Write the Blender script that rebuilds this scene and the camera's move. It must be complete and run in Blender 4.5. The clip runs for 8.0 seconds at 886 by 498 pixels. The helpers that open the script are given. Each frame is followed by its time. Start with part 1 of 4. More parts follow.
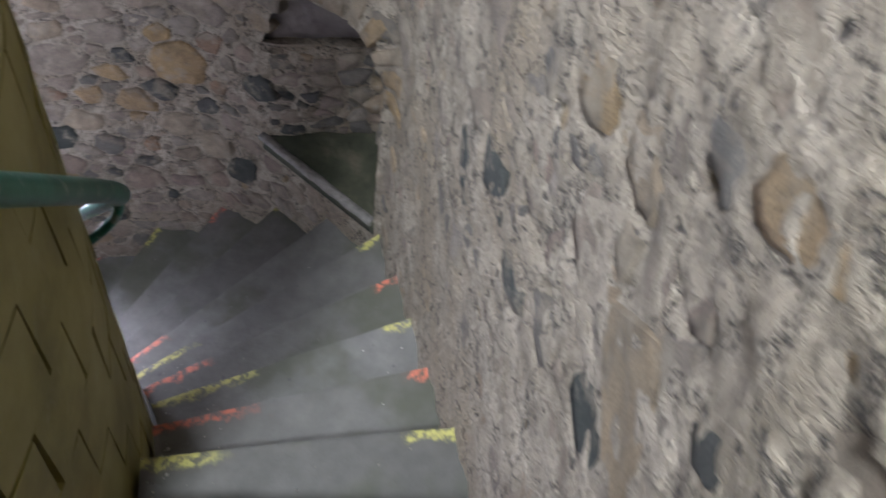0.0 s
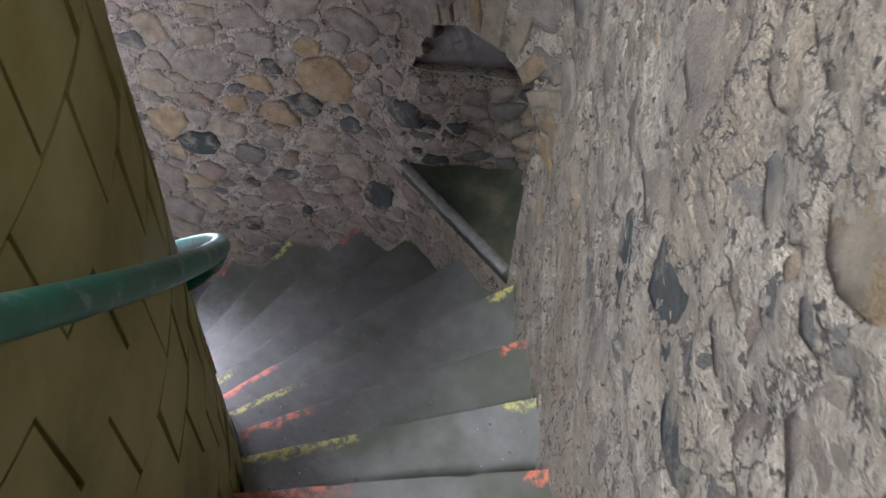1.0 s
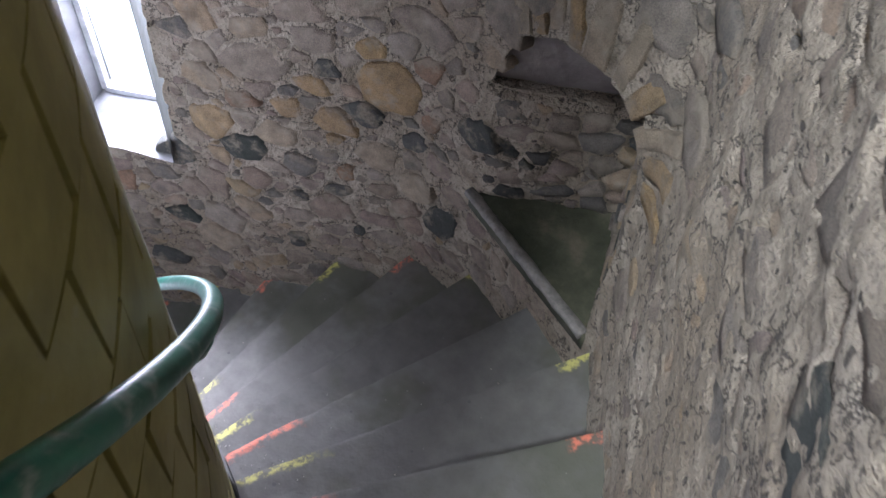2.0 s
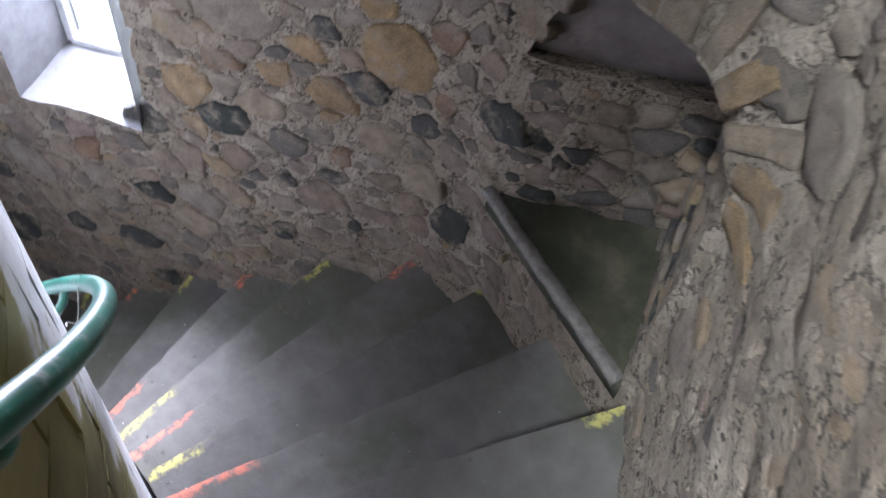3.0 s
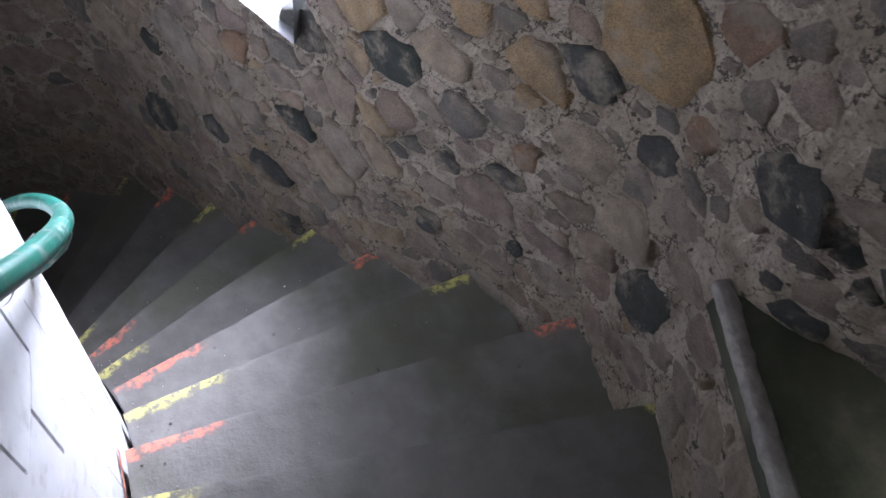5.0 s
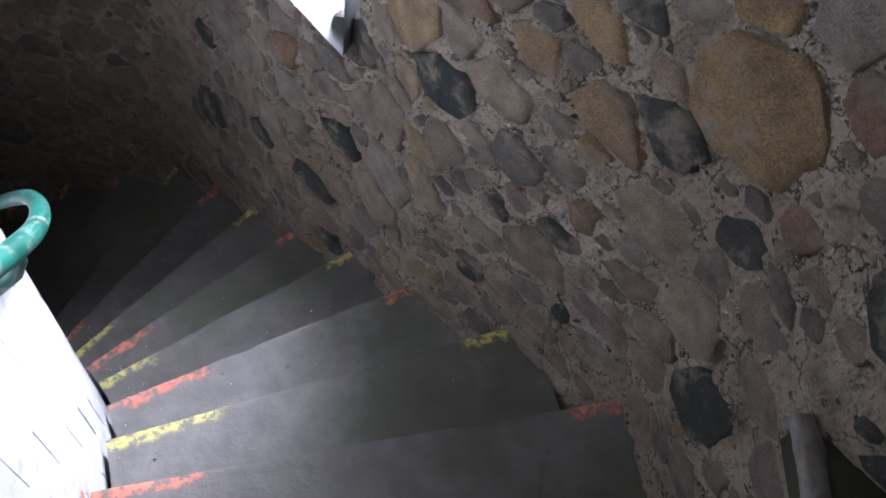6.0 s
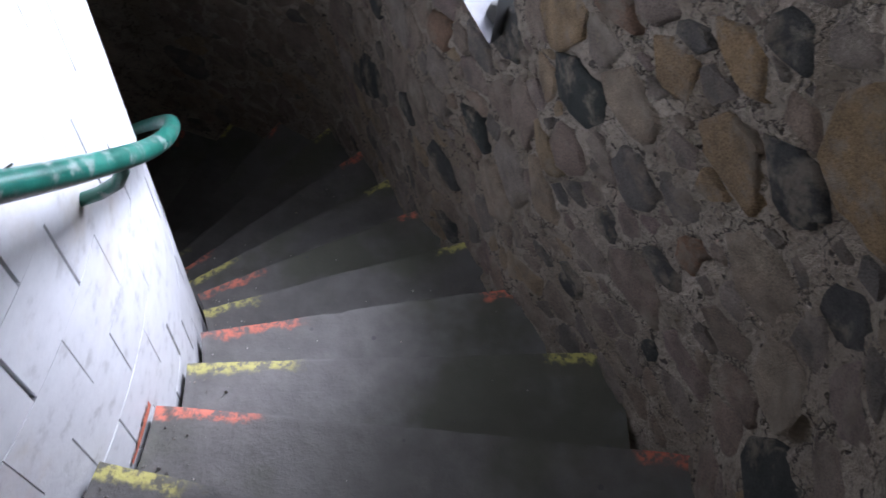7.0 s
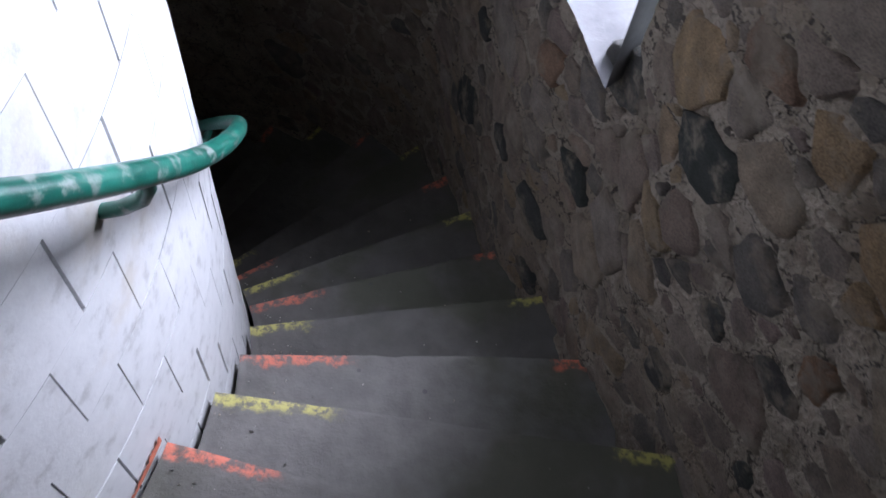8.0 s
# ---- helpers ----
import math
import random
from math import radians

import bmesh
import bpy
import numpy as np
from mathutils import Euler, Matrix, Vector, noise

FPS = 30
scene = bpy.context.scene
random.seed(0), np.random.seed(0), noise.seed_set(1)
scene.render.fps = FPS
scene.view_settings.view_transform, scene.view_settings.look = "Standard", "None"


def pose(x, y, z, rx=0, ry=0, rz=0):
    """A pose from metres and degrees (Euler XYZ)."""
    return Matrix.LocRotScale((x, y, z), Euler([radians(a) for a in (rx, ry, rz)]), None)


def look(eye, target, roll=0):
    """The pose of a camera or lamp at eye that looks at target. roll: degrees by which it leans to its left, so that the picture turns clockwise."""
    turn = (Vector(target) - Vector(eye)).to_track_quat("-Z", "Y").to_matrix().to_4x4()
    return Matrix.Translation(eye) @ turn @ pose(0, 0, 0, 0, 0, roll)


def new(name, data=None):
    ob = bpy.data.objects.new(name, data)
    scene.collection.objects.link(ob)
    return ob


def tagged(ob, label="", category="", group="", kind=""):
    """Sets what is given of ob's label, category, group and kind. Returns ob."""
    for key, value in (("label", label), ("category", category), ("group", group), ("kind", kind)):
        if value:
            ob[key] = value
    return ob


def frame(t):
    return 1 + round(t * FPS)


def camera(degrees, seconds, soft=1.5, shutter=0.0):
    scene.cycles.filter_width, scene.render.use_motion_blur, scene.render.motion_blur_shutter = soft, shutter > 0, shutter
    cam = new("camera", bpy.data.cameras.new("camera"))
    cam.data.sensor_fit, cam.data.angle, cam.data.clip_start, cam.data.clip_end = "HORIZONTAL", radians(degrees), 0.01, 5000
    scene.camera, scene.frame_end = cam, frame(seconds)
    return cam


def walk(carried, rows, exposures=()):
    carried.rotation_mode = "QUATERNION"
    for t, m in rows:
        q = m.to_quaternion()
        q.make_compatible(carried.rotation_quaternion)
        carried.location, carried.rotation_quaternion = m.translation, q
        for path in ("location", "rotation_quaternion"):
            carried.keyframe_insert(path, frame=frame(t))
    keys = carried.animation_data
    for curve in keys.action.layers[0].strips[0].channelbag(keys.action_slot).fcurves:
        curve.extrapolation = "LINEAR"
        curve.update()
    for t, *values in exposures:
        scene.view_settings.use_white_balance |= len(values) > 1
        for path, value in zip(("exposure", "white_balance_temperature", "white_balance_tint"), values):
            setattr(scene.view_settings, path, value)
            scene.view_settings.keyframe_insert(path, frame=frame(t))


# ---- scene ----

# ---------------------------------------------------------------- camera
cam = camera(56.8, 8.0, soft=1.5, shutter=0.35)
K = 1.15
ROWS = [
    (0.0, 0.2465, -1.5937, 2.8357, 38.65, -6.89, -65.71),
    (0.5, 0.3636, -1.4922, 2.7972, 39.00, -5.23, -57.77),
    (1.0, 0.4836, -1.4775, 2.7081, 38.49, -3.73, -54.36),
    (1.5, 0.6211, -1.3423, 2.6060, 37.62, -3.71, -51.67),
    (1.7, 0.6845, -1.3035, 2.5397, 37.85, -3.78, -49.61),
    (2.8, 0.9799, -1.1118, 2.2194, 38.07, -3.29, -45.51),
    (3.0, 1.0233, -1.0607, 2.1251, 37.31, -5.59, -44.04),
    (3.5, 1.1201, -0.9461, 2.0284, 34.38, -5.94, -33.01),
    (4.0, 1.2407, -0.8662, 1.8979, 34.81, -3.78, -33.20),
    (4.5, 1.3220, -0.7406, 1.7863, 33.73, -4.73, -30.91),
    (4.7, 1.3475, -0.7116, 1.7291, 33.45, -5.83, -26.40),
    (5.8, 1.5066, -0.5192, 1.5216, 32.70, -6.80, -15.99),
    (6.0, 1.5272, -0.4961, 1.5178, 32.51, -6.80, -12.99),
    (6.5, 1.5878, -0.4965, 1.5171, 31.75, -6.28, -4.67),
    (7.0, 1.6201, -0.5048, 1.4984, 31.10, -4.99, 3.31),
    (7.5, 1.6293, -0.4402, 1.4208, 31.35, -4.26, 8.79),
    (8.0, 1.6155, -0.3322, 1.3519, 31.48, -4.96, 13.63),
]
EXPOSURES = [(0.0, 0.42), (1.5, 0.42), (3.0, 0.62), (4.5, 0.50), (6.0, 0.12), (6.5, -0.20), (7.0, -0.46), (7.5, -0.65), (8.0, -0.84)]
walk(cam, [(t, pose(K * x, K * y, K * z, rx, ry, rz)) for t, x, y, z, rx, ry, rz in ROWS], EXPOSURES)

# ---------------------------------------------------------------- plan
# The tower's axis is the world's z axis; the stair winds down as the angle grows.
RC = 1.347            # newel column
RIN = 1.362           # inner end of the treads
DTH = 0.138           # angle of a step
RISE = 0.2185
PITCH = RISE / DTH
KNOTS_A = [-4.0, -0.97, -0.83, -0.69, -0.55, -0.41, -0.26, -0.13, 0.0, 0.07, 0.14, 0.275, 0.42, 0.556, 0.69, 0.82, 0.966, 4.0]
KNOTS_R = [2.06, 2.06, 2.09, 2.175, 2.29, 2.48, 2.475, 2.53, 2.53, 2.46, 2.39, 2.265, 2.255, 2.22, 2.285, 2.37, 2.50, 2.50]


def wall_r(a):
    return float(np.interp(a, KNOTS_A, KNOTS_R))


def stair_z(a):
    """Height of the line through the nosings."""
    return -PITCH * a


def cyl(r, a, z):
    return Vector((r * math.cos(a), r * math.sin(a), z))


def fbm(p, octaves=4):
    return noise.fractal(p, 1.0, 2.0, octaves)


# ---------------------------------------------------------------- light
world = bpy.data.worlds.new("sky")
scene.world = world
world.use_nodes = True
wn = world.node_tree.nodes
sky = wn.new("ShaderNodeTexSky")
sky.sky_type, sky.sun_disc = "NISHITA", False
sky.sun_elevation, sky.sun_rotation = radians(40), radians(200)
wn["Background"].inputs["Strength"].default_value = 0.15
world.node_tree.links.new(sky.outputs["Color"], wn["Background"].inputs["Color"])


def daylight(name, eye, target, w, h, watts, colour, spread):
    data = bpy.data.lights.new(name, "AREA")
    data.shape, data.size, data.size_y, data.energy, data.color = "RECTANGLE", w, h, watts, colour
    data.spread = radians(spread)
    ob = new(name, data)
    ob.matrix_world = look(eye, target)
    return ob


# ---------------------------------------------------------------- materials
def material(name, rough=0.85):
    m = bpy.data.materials.new(name)
    m.use_nodes = True
    n, l = m.node_tree.nodes, m.node_tree.links
    b = n["Principled BSDF"]
    b.inputs["Roughness"].default_value = rough
    return m, n, l, b


def tex(n, l, kind, scale, detail=6.0, rough=0.6, coord=None):
    t = n.new(kind)
    t.inputs["Scale"].default_value = scale
    if kind == "ShaderNodeTexNoise":
        t.inputs["Detail"].default_value = detail
        t.inputs["Roughness"].default_value = rough
    if coord is not None:
        l.new(coord, t.inputs["Vector"])
    return t


def ramp(n, l, source, stops):
    r = n.new("ShaderNodeValToRGB")
    e = r.color_ramp.elements
    while len(e) < len(stops):
        e.new(0.5)
    for el, (p, c) in zip(e, stops):
        el.position, el.color = p, (*c, 1)
    l.new(source, r.inputs["Fac"])
    return r.outputs["Color"]


def mix(n, l, fac, a, b, blend="MIX"):
    x = n.new("ShaderNodeMix")
    x.data_type, x.blend_type = "RGBA", blend
    for i, v in ((0, fac), (6, a), (7, b)):
        if isinstance(v, (int, float)):
            x.inputs[i].default_value = v
        elif isinstance(v, tuple):
            x.inputs[i].default_value = (*v, 1)
        else:
            l.new(v, x.inputs[i])
    return x.outputs[2]


def calc(n, l, op, a, b=0.0, c=0.0):
    x = n.new("ShaderNodeMath")
    x.operation = op
    for i, v in enumerate((a, b, c)):
        if isinstance(v, (int, float)):
            x.inputs[i].default_value = v
        else:
            l.new(v, x.inputs[i])
    return x.outputs[0]


def span(n, l, v, lo, hi, a=0.0, b=1.0):
    x = n.new("ShaderNodeMapRange")
    x.interpolation_type = "SMOOTHSTEP"
    for i, q in enumerate((v, lo, hi, a, b)):
        if isinstance(q, (int, float)):
            x.inputs[i].default_value = q
        else:
            l.new(q, x.inputs[i])
    return x.outputs[0]


def bump(n, l, b, height, strength, dist):
    x = n.new("ShaderNodeBump")
    x.inputs["Strength"].default_value, x.inputs["Distance"].default_value = strength, dist
    l.new(height, x.inputs["Height"])
    l.new(x.outputs["Normal"], b.inputs["Normal"])


def position(n):
    return n.new("ShaderNodeNewGeometry").outputs["Position"]


def make_mortar():
    m, n, l, b = material("lime_mortar", 0.92)
    p = position(n)
    big = tex(n, l, "ShaderNodeTexNoise", 1.7, 3, 0.6, p)
    mid = tex(n, l, "ShaderNodeTexNoise", 11, 6, 0.65, p)
    fine = tex(n, l, "ShaderNodeTexNoise", 95, 4, 0.7, p)
    pits = tex(n, l, "ShaderNodeTexVoronoi", 34, coord=p)
    c = ramp(n, l, mid.outputs["Fac"], [(0.3, (0.20, 0.16, 0.115)), (0.48, (0.43, 0.358, 0.275)), (0.7, (0.57, 0.485, 0.385))])
    c = mix(n, l, span(n, l, big.outputs["Fac"], 0.42, 0.7), c, (0.33, 0.26, 0.185))
    c = mix(n, l, span(n, l, fine.outputs["Fac"], 0.5, 0.68, 0, 0.75), c, (0.15, 0.125, 0.105))
    hole = tex(n, l, "ShaderNodeTexNoise", 38, 2, 0.5, p)
    holes = span(n, l, hole.outputs["Fac"], 0.64, 0.70)
    warp = n.new("ShaderNodeVectorMath")
    warp.operation = "MULTIPLY_ADD"
    l.new(mid.outputs["Color"], warp.inputs[0])
    warp.inputs[1].default_value = (0.16, 0.16, 0.16)
    l.new(p, warp.inputs[2])
    crack = n.new("ShaderNodeTexVoronoi")
    crack.feature = "DISTANCE_TO_EDGE"
    crack.inputs["Scale"].default_value = 6.5
    l.new(warp.outputs[0], crack.inputs["Vector"])
    cracks = calc(n, l, "MULTIPLY", span(n, l, crack.outputs["Distance"], 0.022, 0.006), span(n, l, big.outputs["Fac"], 0.36, 0.45))
    hollow = calc(n, l, "MAXIMUM", holes, cracks)
    c = mix(n, l, calc(n, l, "MULTIPLY", hollow, 0.85), c, (0.055, 0.045, 0.038))
    l.new(c, b.inputs["Base Color"])
    h = calc(n, l, "ADD", mid.outputs["Fac"], calc(n, l, "MULTIPLY", fine.outputs["Fac"], 1.0))
    h = calc(n, l, "ADD", h, calc(n, l, "MULTIPLY", span(n, l, pits.outputs["Distance"], 0.0, 0.3), 0.25))
    h = calc(n, l, "SUBTRACT", h, calc(n, l, "MULTIPLY", hollow, 0.6))
    h = calc(n, l, "ADD", h, calc(n, l, "MULTIPLY", hole.outputs["Fac"], 0.6))
    bump(n, l, b, h, 1.0, 0.045)
    return m


def make_stone(name, stops, random_from="object", rough=0.88, speckle=0.6):
    m, n, l, b = material(name, rough)
    if random_from == "object":
        pick = n.new("ShaderNodeObjectInfo").outputs["Random"]
    else:
        pick = n.new("ShaderNodeNewGeometry").outputs["Random Per Island"]
    p = position(n)
    mid = tex(n, l, "ShaderNodeTexNoise", 16, 6, 0.65, p)
    fine = tex(n, l, "ShaderNodeTexNoise", 260, 5, 0.75, p)
    dust = tex(n, l, "ShaderNodeTexNoise", 9, 6, 0.7, p)
    c = ramp(n, l, pick, stops)
    c = mix(n, l, 0.75, c, ramp(n, l, mid.outputs["Fac"], [(0.3, (0.55, 0.55, 0.55)), (0.7, (1.5, 1.43, 1.36))]), "MULTIPLY")
    c = mix(n, l, speckle, c, ramp(n, l, fine.outputs["Fac"], [(0.38, (0.45, 0.44, 0.43)), (0.5, (0.97, 0.97, 0.97)), (0.64, (1.45, 1.42, 1.36))]), "MULTIPLY")
    c = mix(n, l, span(n, l, dust.outputs["Fac"], 0.47, 0.63, 0, 0.8), c, ramp(n, l, mid.outputs["Fac"], [(0.3, (0.20, 0.16, 0.115)), (0.7, (0.44, 0.37, 0.285))]))
    l.new(c, b.inputs["Base Color"])
    h = calc(n, l, "ADD", mid.outputs["Fac"], calc(n, l, "MULTIPLY", fine.outputs["Fac"], 0.65))
    bump(n, l, b, h, 1.0, 0.03)
    return m


def make_step(name, paint):
    """Worn concrete tread with a daub of paint along the nosing at both ends."""
    m, n, l, b = material(name, 0.8)
    p = position(n)
    uv = n.new("ShaderNodeUVMap")
    uv.uv_map = "inner"
    xy = n.new("ShaderNodeSeparateXYZ")
    l.new(uv.outputs["UV"], xy.inputs[0])
    uv2 = n.new("ShaderNodeUVMap")
    uv2.uv_map = "outer"
    xy2 = n.new("ShaderNodeSeparateXYZ")
    l.new(uv2.outputs["UV"], xy2.inputs[0])
    big = tex(n, l, "ShaderNodeTexNoise", 2.6, 4, 0.6, p)
    mid = tex(n, l, "ShaderNodeTexNoise", 14, 6, 0.6, p)
    fine = tex(n, l, "ShaderNodeTexNoise", 160, 4, 0.7, p)
    spots = tex(n, l, "ShaderNodeTexVoronoi", 9, coord=p)
    c = ramp(n, l, mid.outputs["Fac"], [(0.3, (0.092, 0.089, 0.083)), (0.55, (0.118, 0.113, 0.106)), (0.8, (0.145, 0.139, 0.13))])
    shade = n.new("ShaderNodeObjectInfo").outputs["Random"]
    c = mix(n, l, 1.0, c, ramp(n, l, shade, [(0.0, (0.78, 0.77, 0.74)), (0.5, (1.0, 0.98, 0.95)), (1.0, (1.2, 1.19, 1.17))]), "MULTIPLY")
    # darker green patches, denser towards the outer end of the tread
    dark_green = calc(n, l, "ADD", big.outputs["Fac"], span(n, l, xy2.outputs["X"], 0.6, 0.05, 0.0, 0.12))
    c = mix(n, l, span(n, l, dark_green, 0.5, 0.7, 0, 0.75), c, (0.062, 0.064, 0.040))
    c = mix(n, l, span(n, l, fine.outputs["Fac"], 0.55, 0.8, 0, 0.4), c, (0.09, 0.088, 0.08))
    c = mix(n, l, span(n, l, spots.outputs["Distance"], 0.07, 0.05, 0, 0.6), c, (0.06, 0.06, 0.06))
    rag = calc(n, l, "MULTIPLY", calc(n, l, "SUBTRACT", mid.outputs["Fac"], 0.5), 0.09)
    band = span(n, l, calc(n, l, "ADD", xy.outputs["Y"], rag), 0.034, 0.016)
    pick = n.new("ShaderNodeObjectInfo").outputs["Random"]
    long = calc(n, l, "ADD", calc(n, l, "MULTIPLY", pick, 0.14), 0.13)
    inner = span(n, l, calc(n, l, "SUBTRACT", calc(n, l, "ADD", xy.outputs["X"], calc(n, l, "MULTIPLY", rag, 2.0)), long), 0.06, -0.03)
    outer = span(n, l, calc(n, l, "ADD", xy2.outputs["X"], rag), 0.13, 0.10)
    mask = calc(n, l, "MULTIPLY", band, calc(n, l, "MAXIMUM", inner, outer))
    worn = span(n, l, tex(n, l, "ShaderNodeTexNoise", 42, 4, 0.7, p).outputs["Fac"], 0.40, 0.58, 0.05, 0.75)
    c = mix(n, l, calc(n, l, "MULTIPLY", mask, worn), c, paint)
    l.new(c, b.inputs["Base Color"])
    h = calc(n, l, "ADD", mid.outputs["Fac"], calc(n, l, "MULTIPLY", fine.outputs["Fac"], 0.14))
    bump(n, l, b, h, 0.7, 0.009)
    return m


def make_limewash():
    """White limewash; below an angle of about -0.35 its colour turns olive, with a ragged edge."""
    m, n, l, b = material("limewash", 0.55)
    p = position(n)
    xyz = n.new("ShaderNodeSeparateXYZ")
    l.new(p, xyz.inputs[0])
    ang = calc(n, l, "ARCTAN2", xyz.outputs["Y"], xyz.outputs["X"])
    big = tex(n, l, "ShaderNodeTexNoise", 3.5, 5, 0.65, p)
    mid = tex(n, l, "ShaderNodeTexNoise", 22, 6, 0.6, p)
    fine = tex(n, l, "ShaderNodeTexNoise", 120, 3, 0.6, p)
    white = ramp(n, l, mid.outputs["Fac"], [(0.3, (0.44, 0.44, 0.43)), (0.45, (0.59, 0.595, 0.59)), (0.8, (0.66, 0.665, 0.66))])
    white = mix(n, l, span(n, l, big.outputs["Fac"], 0.55, 0.75, 0, 0.6), white, (0.49, 0.44, 0.35))
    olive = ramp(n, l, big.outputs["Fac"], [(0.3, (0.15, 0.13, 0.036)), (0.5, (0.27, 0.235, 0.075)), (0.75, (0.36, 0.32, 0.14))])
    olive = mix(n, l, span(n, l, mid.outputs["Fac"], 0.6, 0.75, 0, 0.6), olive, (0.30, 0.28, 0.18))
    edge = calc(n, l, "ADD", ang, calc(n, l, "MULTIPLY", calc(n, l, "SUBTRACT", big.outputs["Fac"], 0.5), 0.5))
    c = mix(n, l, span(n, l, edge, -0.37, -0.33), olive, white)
    l.new(c, b.inputs["Base Color"])
    h = calc(n, l, "ADD", mid.outputs["Fac"], calc(n, l, "MULTIPLY", fine.outputs["Fac"], 0.2))
    bump(n, l, b, h, 0.35, 0.004)
    return m


def make_rail_paint():
    m, n, l, b = material("green_paint", 0.32)
    p = position(n)
    t = tex(n, l, "ShaderNodeTexNoise", 26, 5, 0.65, p)
    f = tex(n, l, "ShaderNodeTexNoise", 9, 4, 0.6, p)
    c = ramp(n, l, f.outputs["Fac"], [(0.35, (0.005, 0.065, 0.045)), (0.65, (0.014, 0.14, 0.10))])
    c = mix(n, l, span(n, l, t.outputs["Fac"], 0.52, 0.66, 0, 0.65), c, (0.26, 0.28, 0.26))
    l.new(c, b.inputs["Base Color"])
    bump(n, l, b, t.outputs["Fac"], 0.25, 0.003)
    return m


def make_slab():
    m, n, l, b = material("mossy_slab", 0.9)
    p = position(n)
    t = tex(n, l, "ShaderNodeTexNoise", 5, 5, 0.6, p)
    f = tex(n, l, "ShaderNodeTexNoise", 60, 4, 0.7, p)
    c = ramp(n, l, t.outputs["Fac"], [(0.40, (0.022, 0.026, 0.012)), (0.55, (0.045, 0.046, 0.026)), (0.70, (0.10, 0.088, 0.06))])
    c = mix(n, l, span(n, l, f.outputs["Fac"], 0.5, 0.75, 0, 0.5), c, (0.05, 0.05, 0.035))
    l.new(c, b.inputs["Base Color"])
    bump(n, l, b, f.outputs["Fac"], 0.5, 0.006)
    return m


def make_plain(name, colour, rough=0.7, scale=20, depth=0.006):
    m, n, l, b = material(name, rough)
    p = position(n)
    t = tex(n, l, "ShaderNodeTexNoise", scale, 6, 0.65, p)
    dark = tuple(v * 0.6 for v in colour)
    light = tuple(min(1.0, v * 1.25) for v in colour)
    l.new(ramp(n, l, t.outputs["Fac"], [(0.3, dark), (0.7, light)]), b.inputs["Base Color"])
    bump(n, l, b, t.outputs["Fac"], 0.5, depth)
    return m


MIXED = [(0.0, (0.26, 0.21, 0.175)), (0.2, (0.34, 0.275, 0.215)), (0.36, (0.36, 0.27, 0.165)), (0.5, (0.28, 0.215, 0.19)),
         (0.66, (0.235, 0.20, 0.165)), (0.76, (0.14, 0.13, 0.118)), (0.86, (0.32, 0.275, 0.235)), (1.0, (0.25, 0.20, 0.155))]
MORTAR = make_mortar()
STONE = make_stone("rubble_stone", MIXED)
STONE_REST = make_stone("rubble_stone_rest", MIXED, "island")
OCHRE = make_stone("ochre_granite", [(0.0, (0.36, 0.25, 0.125)), (0.5, (0.33, 0.23, 0.13)), (1.0, (0.38, 0.275, 0.16))], speckle=0.75)
SLATE = make_stone("dark_slate", [(0.0, (0.040, 0.048, 0.042)), (0.5, (0.062, 0.066, 0.060)), (1.0, (0.09, 0.088, 0.082))])
RUSSET = make_stone("russet_stone", [(0.0, (0.29, 0.165, 0.095)), (0.5, (0.27, 0.175, 0.12)), (1.0, (0.25, 0.155, 0.105))])
GREY = make_stone("grey_stone", [(0.0, (0.17, 0.155, 0.14)), (0.5, (0.20, 0.18, 0.16)), (1.0, (0.14, 0.13, 0.12))])
MAUVE = make_stone("mauve_stone", [(0.0, (0.28, 0.215, 0.17)), (0.5, (0.25, 0.19, 0.155)), (1.0, (0.31, 0.245, 0.20))])
TAN = make_stone("tan_stone", [(0.0, (0.38, 0.31, 0.22)), (0.5, (0.33, 0.265, 0.20)), (1.0, (0.42, 0.35, 0.26))])
STEP_ORANGE = make_step("tread_orange", (0.68, 0.17, 0.10))
STEP_YELLOW = make_step("tread_yellow", (0.52, 0.47, 0.13))
ORANGE = make_plain("orange_paint", (0.55, 0.17, 0.10), 0.8, 60, 0.002)
LIMEWASH = make_limewash()
RAIL = make_rail_paint()
SLAB = make_slab()
LIP = make_plain("worn_lip", (0.17, 0.155, 0.14), 0.85, 34, 0.02)
WHITE = make_plain("grey_plaster", (0.11, 0.11, 0.113), 0.8, 9)
VAULT = make_plain("vault_render", (0.15, 0.125, 0.115), 0.9, 7, 0.02)
FRAME = make_plain("window_paint", (0.42, 0.43, 0.44), 0.5, 15, 0.002)
WIRE = make_plain("pale_wire", (0.45, 0.45, 0.42), 0.5, 40, 0.001)
GRIT = make_stone("grit_stone", [(0.0, (0.10, 0.10, 0.095)), (0.5, (0.22, 0.21, 0.20)), (1.0, (0.55, 0.53, 0.50))], "island")
PLASTER = make_plain("rough_render", (0.30, 0.27, 0.24), 0.9, 6, 0.02)


def make_glass():
    m, n, l, b = material("glass", 0.02)
    b.inputs["Transmission Weight"].default_value = 1.0
    b.inputs["IOR"].default_value = 1.45
    return m


def make_sky_backdrop():
    m, n, l, b = material("bright_sky", 1.0)
    b.inputs["Base Color"].default_value = (0.7, 0.8, 0.9, 1)
    b.inputs["Emission Color"].default_value = (0.80, 0.90, 1.0, 1)
    b.inputs["Emission Strength"].default_value = 2.2
    return m


GLASS, SKYCARD = make_glass(), make_sky_backdrop()


